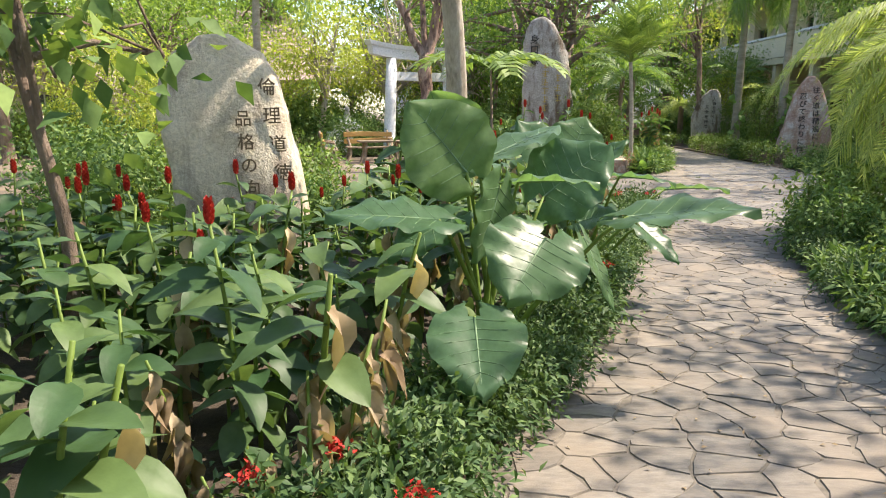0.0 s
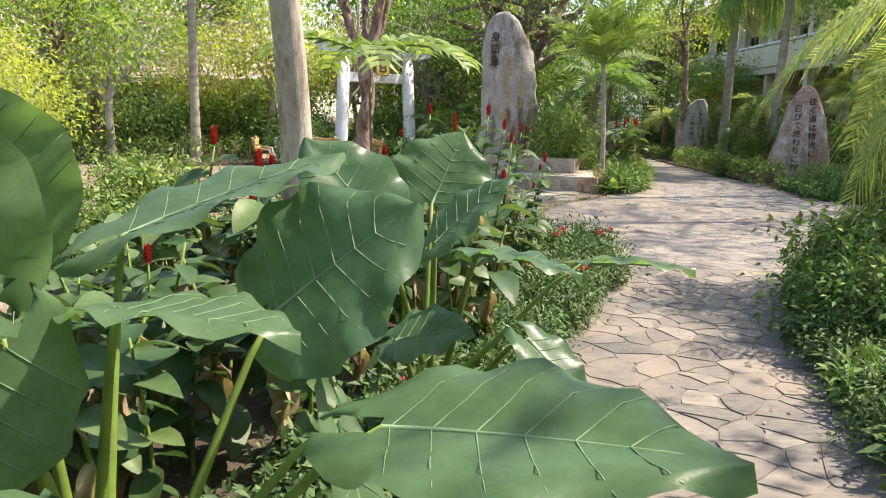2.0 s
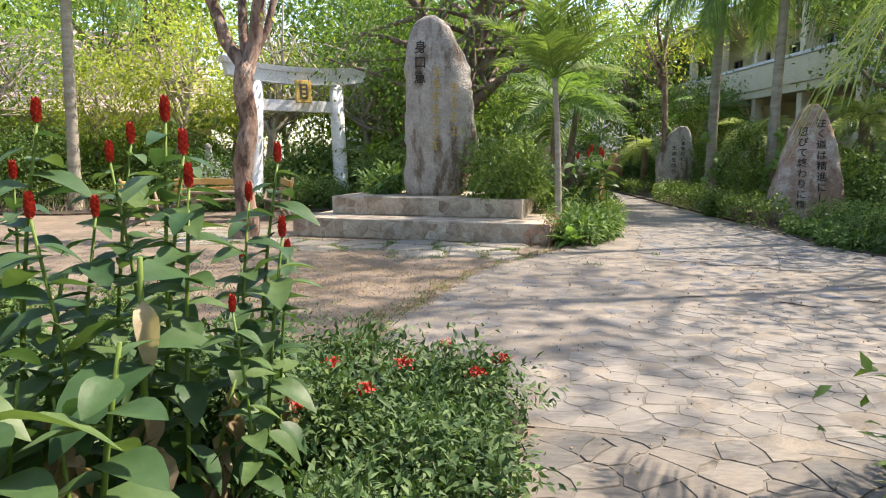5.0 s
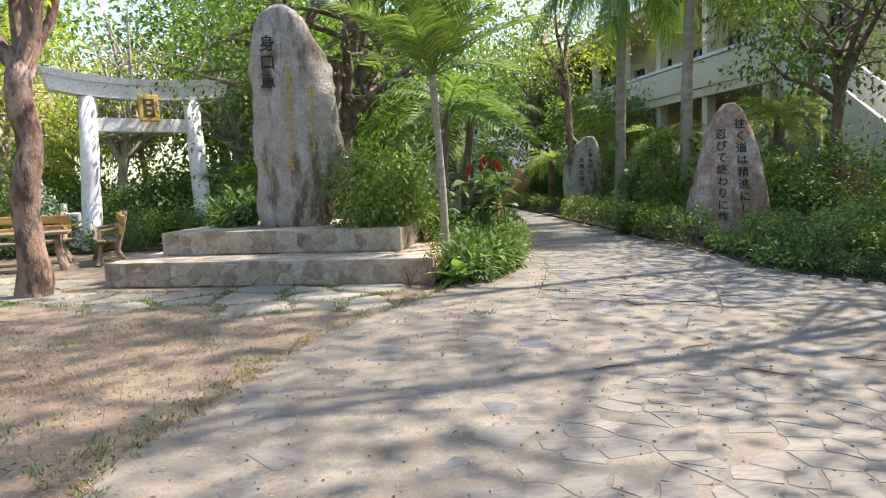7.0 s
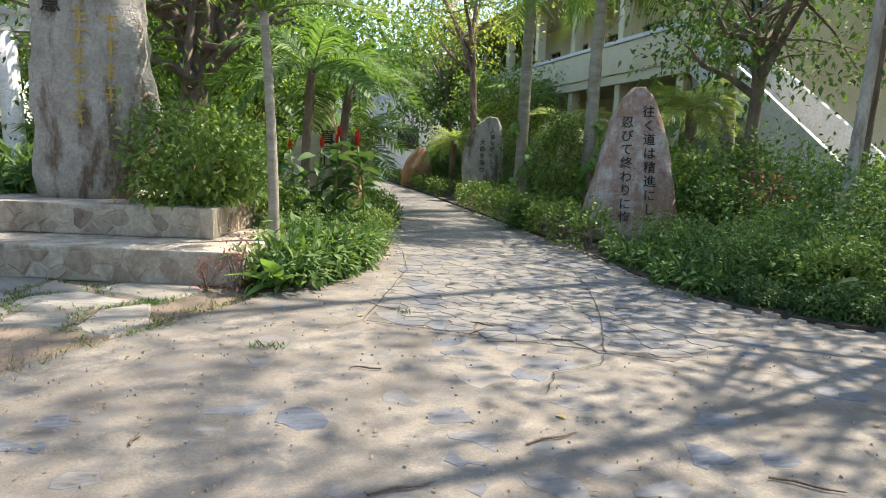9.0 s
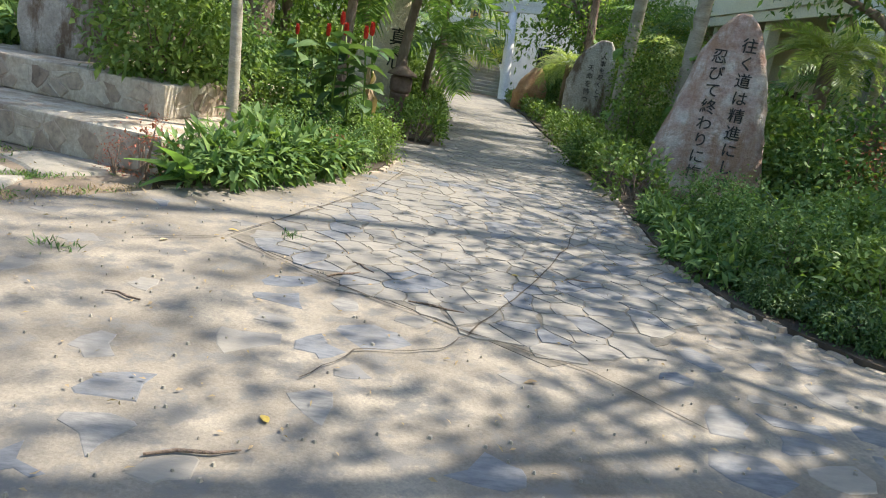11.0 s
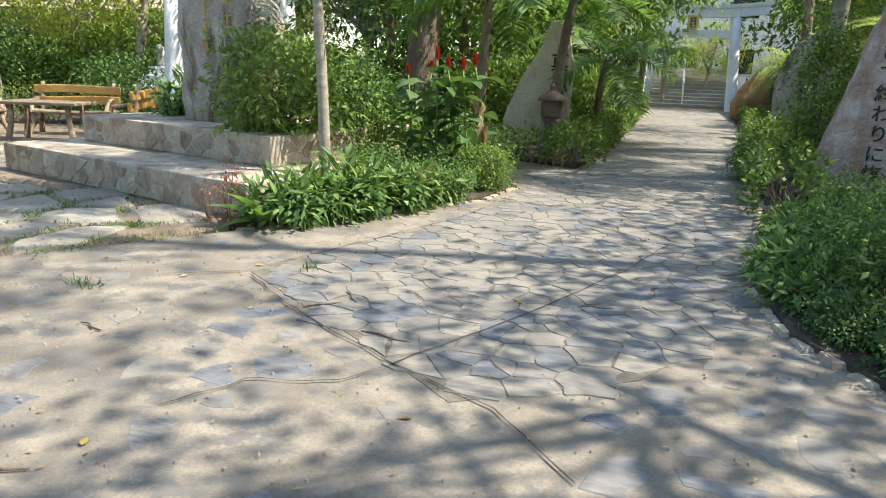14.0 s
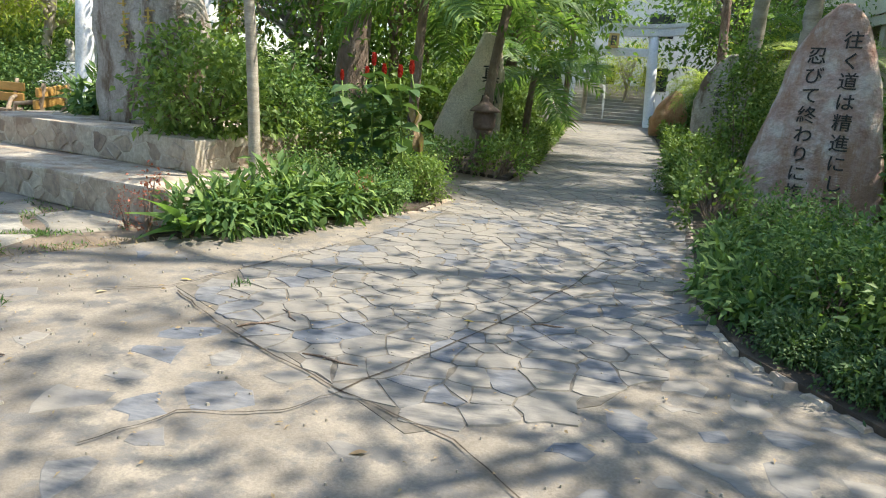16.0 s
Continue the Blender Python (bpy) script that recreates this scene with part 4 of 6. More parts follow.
def build_ear_plant(base, leaves, label, seed=0):
    root = thing("elephant_ear", label, "plant", m=pose(*base))
    B = Vector(base)
    for n, (p, tip, wide, up) in enumerate(leaves):
        p, tip = Vector(p), Vector(tip)
        d = (tip - p)
        L = d.length
        x = d.normalized()
        z = Vector(up)
        z = (z - x * z.dot(x)).normalized()
        y = z.cross(x)
        m = Matrix(((x.x, y.x, z.x, p.x - B.x), (x.y, y.y, z.y, p.y - B.y), (x.z, y.z, z.z, p.z - B.z), (0, 0, 0, 1)))
        lf = part("leaf", poly_mesh("leaf", *ear_blade(L, wide, 0.06, 0.042, seed + n)), M_TARO, root, m=m)
        a = Vector((0.05 * math.cos(n * 2.4), 0.05 * math.sin(n * 2.4), 0.0))
        e = p - B
        mid = a.lerp(e, 0.55) + Vector((0, 0, 0.12 * L))
        pts = [a, a.lerp(mid, 0.5) + Vector((0, 0, 0.04)), mid, mid.lerp(e, 0.6) + Vector((0, 0, 0.03)), e]
        part("leaf_stalk", poly_mesh("leaf_stalk", *tube(pts, [0.024, 0.019, 0.014, 0.011, 0.008], 8)), M_STEM, root)
        ph = random.Random(seed + n).uniform(0, 6)
        part("midrib", poly_mesh("midrib", *tube([Vector(ear_point(L, wide, 0.06, 0.042, ph, q, 0)) + Vector((0, 0, -0.002)) for q in (0, 0.2, 0.4, 0.6, 0.8, 0.96)], [0.008, 0.007, 0.005, 0.004, 0.003, 0.0015], 6)), M_TARORIB, lf)
        for k in range(6):
            for sg in (-1, 1):
                q = [Vector(ear_point(L, wide, 0.06, 0.042, ph, min(0.02 + 0.14 * k + 0.16 * c, 0.97), sg * c)) + Vector((0, 0, 0.0008)) for c in (0.0, 0.2, 0.4, 0.6, 0.8, 0.95)]
                part("vein", poly_mesh("vein", *tube(q, [0.0022, 0.002, 0.0018, 0.0016, 0.0012, 0.0008], 4)), M_TARORIB, lf)
    return root


# ---- planting: near bed ----
rp = random.Random(11)
build_ear_plant((0.28, 4.05, 0.04), [
    ((0.13, 3.86, 1.18), (-0.17, 3.76, 1.56), 0.56, (0.15, -1, 0.35)),
    ((0.12, 4.06, 1.26), (-0.08, 4.00, 1.62), 0.46, (-0.4, 0.8, 0.35)),
    ((0.23, 4.40, 1.20), (0.78, 4.80, 1.46), 0.44, (-0.35, -0.3, 1)),
    ((0.64, 4.42, 0.98), (1.03, 4.38, 1.32), 0.60, (-0.5, -0.85, 0.55)),
    ((0.42, 3.92, 1.12), (0.84, 3.76, 1.16), 0.38, (0.0, 0.15, 1)),
    ((1.00, 3.74, 0.95), (1.57, 3.45, 1.07), 0.42, (0.0, -0.25, 1)),
    ((0.50, 3.36, 0.90), (0.30, 3.02, 0.70), 0.52, (0.1, -0.75, 0.75)),
    ((0.14, 3.02, 0.60), (0.16, 2.64, 0.40), 0.44, (0, -0.6, 0.85)),
    ((-0.02, 3.42, 0.98), (-0.55, 3.28, 1.06), 0.38, (0.0, -0.3, 1)),
    ((0.30, 3.72, 1.12), (0.20, 3.58, 0.72), 0.38, (0.8, -0.5, 0.1)),
    ((0.05, 3.70, 0.95), (-0.30, 3.55, 0.78), 0.34, (-0.2, -0.5, 0.9)),
    ((0.85, 4.18, 0.76), (1.02, 3.92, 0.38), 0.15, (0.5, -0.4, 0.8)),
], "large elephant ear plant with broad wavy dark green leaves", 1)
build_ear_plant((1.08, 5.68, 0.04), [
    ((0.87, 5.31, 1.10), (0.57, 5.34, 1.46), 0.44, (0.5, -0.85, 0.3)),
    ((1.08, 6.00, 1.11), (1.24, 6.15, 1.48), 0.54, (0.0, -1, 0.4)),
    ((1.10, 5.50, 1.00), (1.40, 5.45, 1.32), 0.32, (-0.8, -0.35, 0.5)),
    ((1.25, 4.96, 1.06), (1.60, 4.80, 1.05), 0.36, (0.0, 0.15, 1)),
    ((1.78, 5.60, 0.90), (2.22, 5.42, 0.95), 0.36, (0.0, 0.15, 1)),
    ((1.48, 5.20, 0.66), (1.74, 5.00, 0.44), 0.26, (0.3, -0.5, 0.8)),
    ((0.96, 4.92, 0.74), (1.22, 4.80, 0.84), 0.30, (0.1, -0.5, 1)),
], "elephant ear plant with upright pointed green leaves", 31)

GINGERS = [build_ginger(h, n, fl, dry, 100 + i) for i, (h, n, fl, dry) in enumerate(((0.95, 15, True, False), (0.8, 15, False, False), (1.05, 16, True, False), (0.7, 13, False, True), (0.9, 14, True, True), (0.95, 17, False, False), (0.85, 13, False, True)))]
GIN_BED = [(-1.15, 0.9), (-0.3, 2.5), (-0.15, 3.0), (-0.2, 3.6), (0.7, 4.9), (1.3, 6.1), (2.0, 8.0), (1.6, 8.6), (0.6, 9.0), (-0.6, 8.0), (-0.9, 6.6), (-1.2, 5.4), (-2.9, 5.4), (-3.4, 2.0), (-2.2, 0.9)]
spots, tries = [], 0
while len(spots) < 205 and tries < 12000:
    tries += 1
    p = (rp.uniform(-3.4, 2.2), rp.uniform(0.9, 9.6))
    if inside(p, GIN_BED) and all((p[0] - q[0]) ** 2 + (p[1] - q[1]) ** 2 > 0.155 ** 2 for q in spots) and math.hypot(p[0] - 0.28, p[1] - 3.9) > 0.42 and math.hypot(p[0] - 1.08, p[1] - 5.5) > 0.4:
        spots.append(p)
for i, (x, y) in enumerate(spots):
    src = GINGERS[rp.choice((0, 1, 1, 1, 2, 3, 3, 4, 5, 5, 5, 6, 6))]
    s = rp.uniform(0.85, 1.12)
    if y > 6.3:
        s *= 1.2
    if i < 7:
        GINGERS[i].matrix_basis = pose(x, y, 0.04, 0, 0, rp.uniform(0, 360)) @ Matrix.Diagonal((s, s, s, 1))
    else:
        plant_copy(src, x, y, 0.04, rp.uniform(0, 360), s)
# tall stalks at the end of the bed
tall = build_ginger(1.55, 24, True, False, 140)
tall.matrix_basis = pose(1.5, 9.1, 0.04)
for x, y, s in ((1.82, 9.25, 0.9), (1.98, 8.9, 0.68), (1.15, 9.4, 0.95), (1.3, 8.75, 0.78), (0.95, 9.0, 1.0), (1.65, 9.45, 0.6), (0.7, 9.5, 0.85), (1.9, 9.5, 0.5), (1.75, 8.55, 0.85), (1.97, 8.72, 0.74), (1.58, 8.8, 0.92), (1.8, 9.02, 0.8), (1.5, 8.4, 0.8), (2.02, 8.45, 0.6), (1.4, 9.2, 0.9)):
    plant_copy(tall, x, y, 0.04, rp.uniform(0, 360), s)

# withered stalks near the front
withered = build_ginger(0.72, 15, False, True, 143)
for o in withered.children:
    if o.name.startswith("leaf") and o.name != "leaf":
        o.data = DRY_LEAF[len(o.name) % 2]
        o.matrix_basis = o.matrix_basis @ pose(0, 0, 0, 0, 55, 0)
withered["label"] = "withered ginger stalk with hanging crumpled brown leaves"
withered.matrix_basis = pose(-0.36, 2.25, 0.04)
for x, y, s, a in ((-0.42, 2.05, 0.9, 60), (-0.55, 1.75, 0.7, 140), (-0.9, 2.3, 0.95, 200), (-1.15, 1.75, 0.85, 290), (-0.3, 2.55, 1.05, 20), (-0.62, 2.0, 0.6, 330), (1.55, 8.2, 1.0, 90), (1.75, 8.8, 0.8, 10), (2.0, 9.2, 0.7, 220)):
    plant_copy(withered, x, y, 0.04, a, s)

# low ixora along the path edge
ixora = build_shrub("ixora_shrub", "low ixora shrub with small dark leaves along the path edge", (0.34, 0.34, 0.22), 80, 40, (0.055, 0.022), M_IXORA, 21, 8, 0.07)
flowering = build_shrub("ixora_shrub", "low ixora shrub with red flower heads at the bed corner", (0.36, 0.36, 0.24), 84, 40, (0.055, 0.022), M_IXORA, 22, 8, 0.07)
fr = random.Random(3)
for k in range(4):
    a = k * 1.7
    pts = np.array([[0.26 * math.cos(a) + fr.gauss(0, 0.025), 0.26 * math.sin(a) + fr.gauss(0, 0.025), 0.38 + fr.gauss(0, 0.012)] for _ in range(60)])
    part("flower_head", leaf_cloud("flower_head", pts, np.tile([0, 0, 1.0], (60, 1)), 0.02, 0.014, 60 + k, 0.0), M_RED, flowering, "red flower head")
edge = [(-0.72, 0.9), (-0.12, 2.45), (0.1, 3.0), (0.72, 4.45), (1.35, 6.1), (1.9, 7.4), (2.4, 8.6), (2.7, 9.4), (2.65, 9.95), (2.2, 10.1), (1.7, 10.0), (2.1, 9.4), (1.5, 9.6), (1.0, 10.1), (0.3, 10.2), (-0.4, 10.4), (0.6, 9.9), (1.3, 10.3), (1.9, 10.35), (2.3, 10.0)]
first = True
k = 0
for (ax, ay), (bx, by) in zip(edge, edge[1:]):
    n = max(1, int(math.hypot(bx - ax, by - ay) / 0.32))
    for i in range(n):
        x, y = ax + (bx - ax) * i / n + rp.uniform(-.08, .05), ay + (by - ay) * i / n + rp.uniform(-.06, .06)
        src = flowering if k % 9 == 3 else ixora
        s = rp.uniform(0.75, 1.1) * (1.05 if y > 9.2 else 1.0)
        plant_copy(src, x, y, 0.03, rp.uniform(0, 360), s)
        k += 1
ixora.matrix_basis = pose(0.5, 9.9, 0.03)
flowering.matrix_basis = pose(2.7, 9.8, 0.03)

# general shrubs
shrub = build_shrub("shrub", "rounded garden shrub with mid-green leaves", (0.6, 0.6, 0.55), 90, 34, (0.09, 0.042), M_SHRUB, 31, 9, 0.12)
bright = build_shrub("shrub", "bright green leafy shrub with open branching", (0.72, 0.72, 0.62), 100, 34, (0.105, 0.05), M_SHRUB_BRIGHT, 32, 12, 0.13, shell=0.45)
dark = build_shrub("shrub", "dense dark green bush with small leaves", (0.8, 0.8, 0.75), 130, 36, (0.075, 0.036), M_SHRUB, 33, 9, 0.14)
fern = build_shrub("ground_cover", "low broad-leaved green ground cover plant", (0.4, 0.4, 0.2), 40, 18, (0.16, 0.05), M_SHRUB, 34, 5, 0.08, "plant")
creeper = build_shrub("creeper", "column of small-leaved creeper climbing a stake", (0.42, 0.42, 1.15), 110, 40, (0.06, 0.042), M_HEDGE, 35, 7, 0.13, "creeper", 0.5, 0.95)
SHRUBS = (shrub, bright, dark)
bright.matrix_basis = pose(*on_plinth(1.05, 1.45, 0.68))
plant_copy(shrub, *on_plinth(0.85, 2.3, 0.68), 40, 0.9)
plant_copy(fern, *on_plinth(3.6, 2.2, 0.68), 10, 1.3)
shrub.matrix_basis = pose(-2.6, 8.6, 0.03)
dark.matrix_basis = pose(-3.6, 6.9, 0.03)
fern.matrix_basis = pose(5.0, 17.75, 0.04)
creeper.matrix_basis = pose(10.35, 23.2, 0.04)
plant_copy(creeper, 11.95, 29.6, 0.04, 70, 0.9)
# palm bed
for x, y, s, src in ((5.25, 17.95, 0.9, fern), (5.5, 18.45, 1.0, fern), (5.85, 18.9, 1.0, fern), (5.2, 18.4, 1.2, fern), (6.1, 19.4, 0.45, shrub), (5.7, 19.5, 0.55, shrub), (5.2, 19.2, 0.5, dark), (6.2, 20.2, 0.5, bright), (5.5, 20.4, 0.6, shrub), (5.9, 21.2, 0.6, dark), (5.0, 21.6, 1.0, shrub), (4.85, 20.4, 0.8, bright)):
    plant_copy(src, x, y, 0.03, rp.uniform(0, 360), s)
for x, y in ((5.75, 19.9), (5.95, 20.1), (6.15, 19.8), (5.5, 20.0), (6.2, 20.5), (5.3, 20.3)):
    plant_copy(GINGERS[rp.choice((0, 2, 4))], x, y, 0.04, rp.uniform(0, 360), rp.uniform(1.3, 1.6))
for x, y, s in ((9.42, 16.25, 0.55), (9.3, 16.8, 0.6), (9.28, 17.4, 0.6), (9.4, 18.1, 0.6), (9.5, 18.8, 0.55), (9.65, 15.75, 0.6), (10.0, 15.3, 0.6), (10.5, 14.95, 0.6), (9.6, 19.4, 0.5)):
    plant_copy(rp.choice((fern, fern, ixora)), x, y, 0.03, rp.uniform(0, 360), s * 1.25)
for x, y, s in ((9.5, 15.95, 0.5), (9.85, 15.55, 0.55), (10.25, 15.2, 0.6), (9.4, 16.5, 0.55), (10.1, 16.3, 0.8), (10.6, 15.7, 0.85), (9.8, 17.3, 0.75), (10.2, 18.2, 0.8), (10.9, 17.1, 0.9), (11.4, 16.2, 1.0), (9.6, 18.3, 0.6), (11.2, 18.4, 0.9)):
    plant_copy(GINGERS[rp.choice((1, 5))], x, y, 0.03, rp.uniform(0, 360), s)
# right far bed, dense in front of the carved slab
for x, y, s, src in ((9.55, 16.3, 0.55, fern), (9.9, 15.6, 0.6, fern), (10.4, 15.2, 0.8, fern), (9.75, 16.9, 0.62, dark), (9.85, 17.9, 0.6, shrub), (10.0, 18.8, 0.55, dark), (10.6, 16.5, 0.72, shrub), (11.2, 15.6, 0.75, bright), (10.7, 17.8, 0.68, bright), (10.3, 17.2, 0.6, shrub), (10.5, 19.0, 0.5, shrub), (10.1, 16.1, 0.6, bright), (11.0, 16.6, 0.8, dark), (11.8, 17.0, 1.2, dark), (12.6, 16.0, 1.2, bright), (11.6, 18.9, 0.75, shrub), (12.8, 18.6, 1.3, dark), (10.4, 19.7, 0.6, fern), (12.2, 20.8, 1.3, shrub), (13.4, 21.2, 1.5, dark), (9.55, 22.9, 0.5, shrub), (12.2, 23.0, 1.5, bright), (14.5, 19.0, 1.4, bright), (13.5, 14.9, 1.0, shrub), (14.6, 16.8, 1.3, dark)):
    plant_copy(src, x, y, 0.03, rp.uniform(0, 360), s)
# right of the first path
for k in range(58):
    t = rp.random()
    y = -1.0 + 9.8 * t
    i = max(j for j in range(6) if RIGHT_BED[j][1] <= y)
    (ax, ay), (bx, by) = RIGHT_BED[i], RIGHT_BED[i + 1]
    x = ax + (bx - ax) * (y - ay) / max(by - ay, 0.1) + 0.28 + abs(rp.gauss(0, 0.55))
    plant_copy(rp.choice((shrub, fern, ixora, ixora, bright)), x, y, 0.03, rp.uniform(0, 360), rp.uniform(0.45, 0.8))
for (ax, ay), (bx, by) in zip(RIGHT_BED[1:6], RIGHT_BED[2:7]):
    n = int(math.hypot(bx - ax, by - ay) / 0.3)
    for i in range(n):
        plant_copy(rp.choice((ixora, ixora, fern)), ax + (bx - ax) * i / n + 0.2 + rp.uniform(-0.08, 0.1), ay + (by - ay) * i / n, 0.03, rp.uniform(0, 360), rp.uniform(0.6, 0.9))
# behind the near bed and round the yard
for x, y, s in ((-3.4, 8.0, 1.0), (-1.6, 8.6, 0.8), (-0.7, 9.3, 0.7), (-2.2, 10.6, 0.9), (-4.6, 9.6, 1.2), (-0.6, 11.3, 0.7), (-4.2, 4.6, 1.0), (-4.4, 2.4, 1.1), (-5.6, 6.2, 1.2), (-3.0, 12.0, 0.8), (-5.5, 11.5, 1.2), (0.3, 11.6, 0.5)):
    plant_copy(rp.choice(SHRUBS), x, y, 0.03, rp.uniform(0, 360), s)
for k in range(60):
    x, y = rp.uniform(-16, 5.0), rp.uniform(24.8, 32)
    if -2.4 < x < 0.8 and y < 26.6 or math.hypot(x + 3.6, y - 27) < 1.3:
        continue
    plant_copy(rp.choice(SHRUBS), x, y, 0.03, rp.uniform(0, 360), rp.uniform(1.0, 2.0))
for x, y, s in ((-0.9, 25.1, 0.75), (-0.1, 25.3, 0.9), (0.5, 24.9, 0.7), (1.7, 24.9, 1.2), (2.7, 24.4, 1.2), (3.6, 23.8, 1.1), (4.4, 23.0, 1.0), (-1.6, 24.7, 0.55), (-2.8, 24.9, 0.9)):
    plant_copy(rp.choice((shrub, dark)), x, y, 0.03, rp.uniform(0, 360), s)
for k in range(46):
    side = k % 2
    y = rp.uniform(24.5, 43)
    x = rp.uniform(2.0, 6.3) if side else rp.uniform(12.0, 16)
    if side and math.hypot(x - 5.95, y - 26) < 1.2 or math.hypot(x - 6.45, y - 24) < 0.8:
        continue
    plant_copy(rp.choice(SHRUBS), x, y, 0.03, rp.uniform(0, 360), rp.uniform(0.9, 1.6))

build_hedge("low clipped hedge beside the far path", [(5.85, 23.4), (6.9, 22.9), (7.0, 25.0), (7.0, 26.0), (7.1, 31.0), (7.15, 38.0)], 0.7, 0.5, 41, 560, (0.085, 0.045))
build_hedge("low clipped green hedge curving along the path", [(9.55, 19.9), (9.75, 22.0), (9.95, 25.0), (10.3, 28.5), (10.9, 29.2), (12.4, 29.4)], 0.75, 0.55, 42, 640, (0.085, 0.045))
build_hedge("low clipped hedge along the far path side", [(10.6, 31.5), (10.9, 37.0), (11.1, 43.0)], 0.6, 0.45, 43, 300, (0.11, 0.06))
build_hedge("clipped hedge at the edge of the yard", [(-14.0, 24.0), (-9.0, 23.8), (-4.2, 24.3)], 0.8, 0.75, 44, 700, (0.06, 0.034))

# ---- palms ----
ARECA = (1.9, 30, 0.52, 0.055, 0.62, 0.35)
COCO = (2.8, 46, 0.75, 0.045, 1.0, 0.9)
PHOENIX = (1.5, 46, 0.34, 0.02, 0.8, 0.2)
build_palm("slim young palm with ringed grey trunk and feathery crown", (4.95, 18.62), 2.75, 0.06, "young", 17, (2.0, 46, 0.55, 0.04, 0.38, 0.22), M_PALM, (-0.12, 0), 1, up0=88)
build_palm("dark multi-frond palm in shade", (5.55, 22.6), 2.6, 0.085, "areca", 13, ARECA, M_PALM_DARK, (0.1, 0), 2, M_BARK)
build_palm("dark leaning palm beside the lantern", (6.35, 24.7), 2.7, 0.10, "areca", 14, ARECA, M_PALM_DARK, (0.25, 0.1), 3, M_BARK)
build_palm("small palm in the hedge bed", (6.9, 27.0), 1.6, 0.08, "areca", 12, ARECA, M_PALM, (0.1, 0), 4, M_BARK)
build_palm("bushy date palm with silvery green fronds", (13.7, 23.9), 2.5, 0.15, "phoenix", 30, PHOENIX, M_PALM_GREY, (0, 0), 5, M_BARK)
build_palm("bushy date palm with silvery green fronds", (12.4, 27.0), 2.1, 0.15, "phoenix", 28, PHOENIX, M_PALM_GREY, (0, 0), 6, M_BARK)
build_palm("bushy date palm over the far path", (11.5, 34.5), 1.8, 0.15, "phoenix", 24, (2.3, 46, 0.5, 0.03, 0.8, 0.3), M_PALM_GREY, (0, 0), 7, M_BARK)
build_palm("pale green palm near the far gate", (8.0, 47.0), 2.4, 0.12, "areca", 12, ARECA, M_PALM_GREY, (0, 0), 8, M_PALMBARK)
build_palm("tall palm with straight grey trunk", (11.1, 27.0), 6.4, 0.15, "coco", 22, COCO, M_PALM_DARK, (0.1, 0), 9)
build_palm("tall palm with smooth pale trunk", (11.0, 23.2), 6.1, 0.13, "coco", 20, COCO, M_PALM, (0.15, 0), 10)
build_palm("tall palm behind the torii garden", (-6.3, 24.5), 6.8, 0.15, "coco", 14, COCO, M_PALM, (0.1, 0), 11)
build_palm("feathery palm overhanging the path edge", (5.3, 7.4), 2.0, 0.09, "drooping", 20, (1.9, 44, 0.44, 0.03, 1.25, 0.8), M_PALM_GREY, (0.1, 0.1), 12, M_BARK)
build_palm("feathery palm behind the path shrubs", (5.7, 8.6), 2.5, 0.1, "drooping", 18, (1.9, 44, 0.44, 0.03, 1.25, 0.8), M_PALM_GREY, (0.0, 0.1), 13, M_BARK)
build_palm("small palm among shrubs by the gate", (1.3, 26.5), 1.2, 0.08, "areca", 12, ARECA, M_PALM_DARK, (0, 0), 14, M_BARK)
for i, (x, y) in enumerate(((3.2, 30.5), (5.0, 33.0), (7.4, 36.0), (-5.0, 29.0), (13.5, 33.0), (2.0, 27.8), (15.5, 26.5))):
    build_palm("feathery palm in the shaded grove", (x, y), 2.2 + i % 3 * 0.9, 0.1, "areca", 12, ARECA, M_PALM_DARK if i % 2 else M_PALM, (0.1, 0), 20 + i, M_BARK)

# ---- trees ----
def single_tree(at, turn=0, **kw):
    ob = build_tree(**kw)
    ob.matrix_basis = pose(at[0], at[1], 0.0, 0, 0, turn)
    return ob


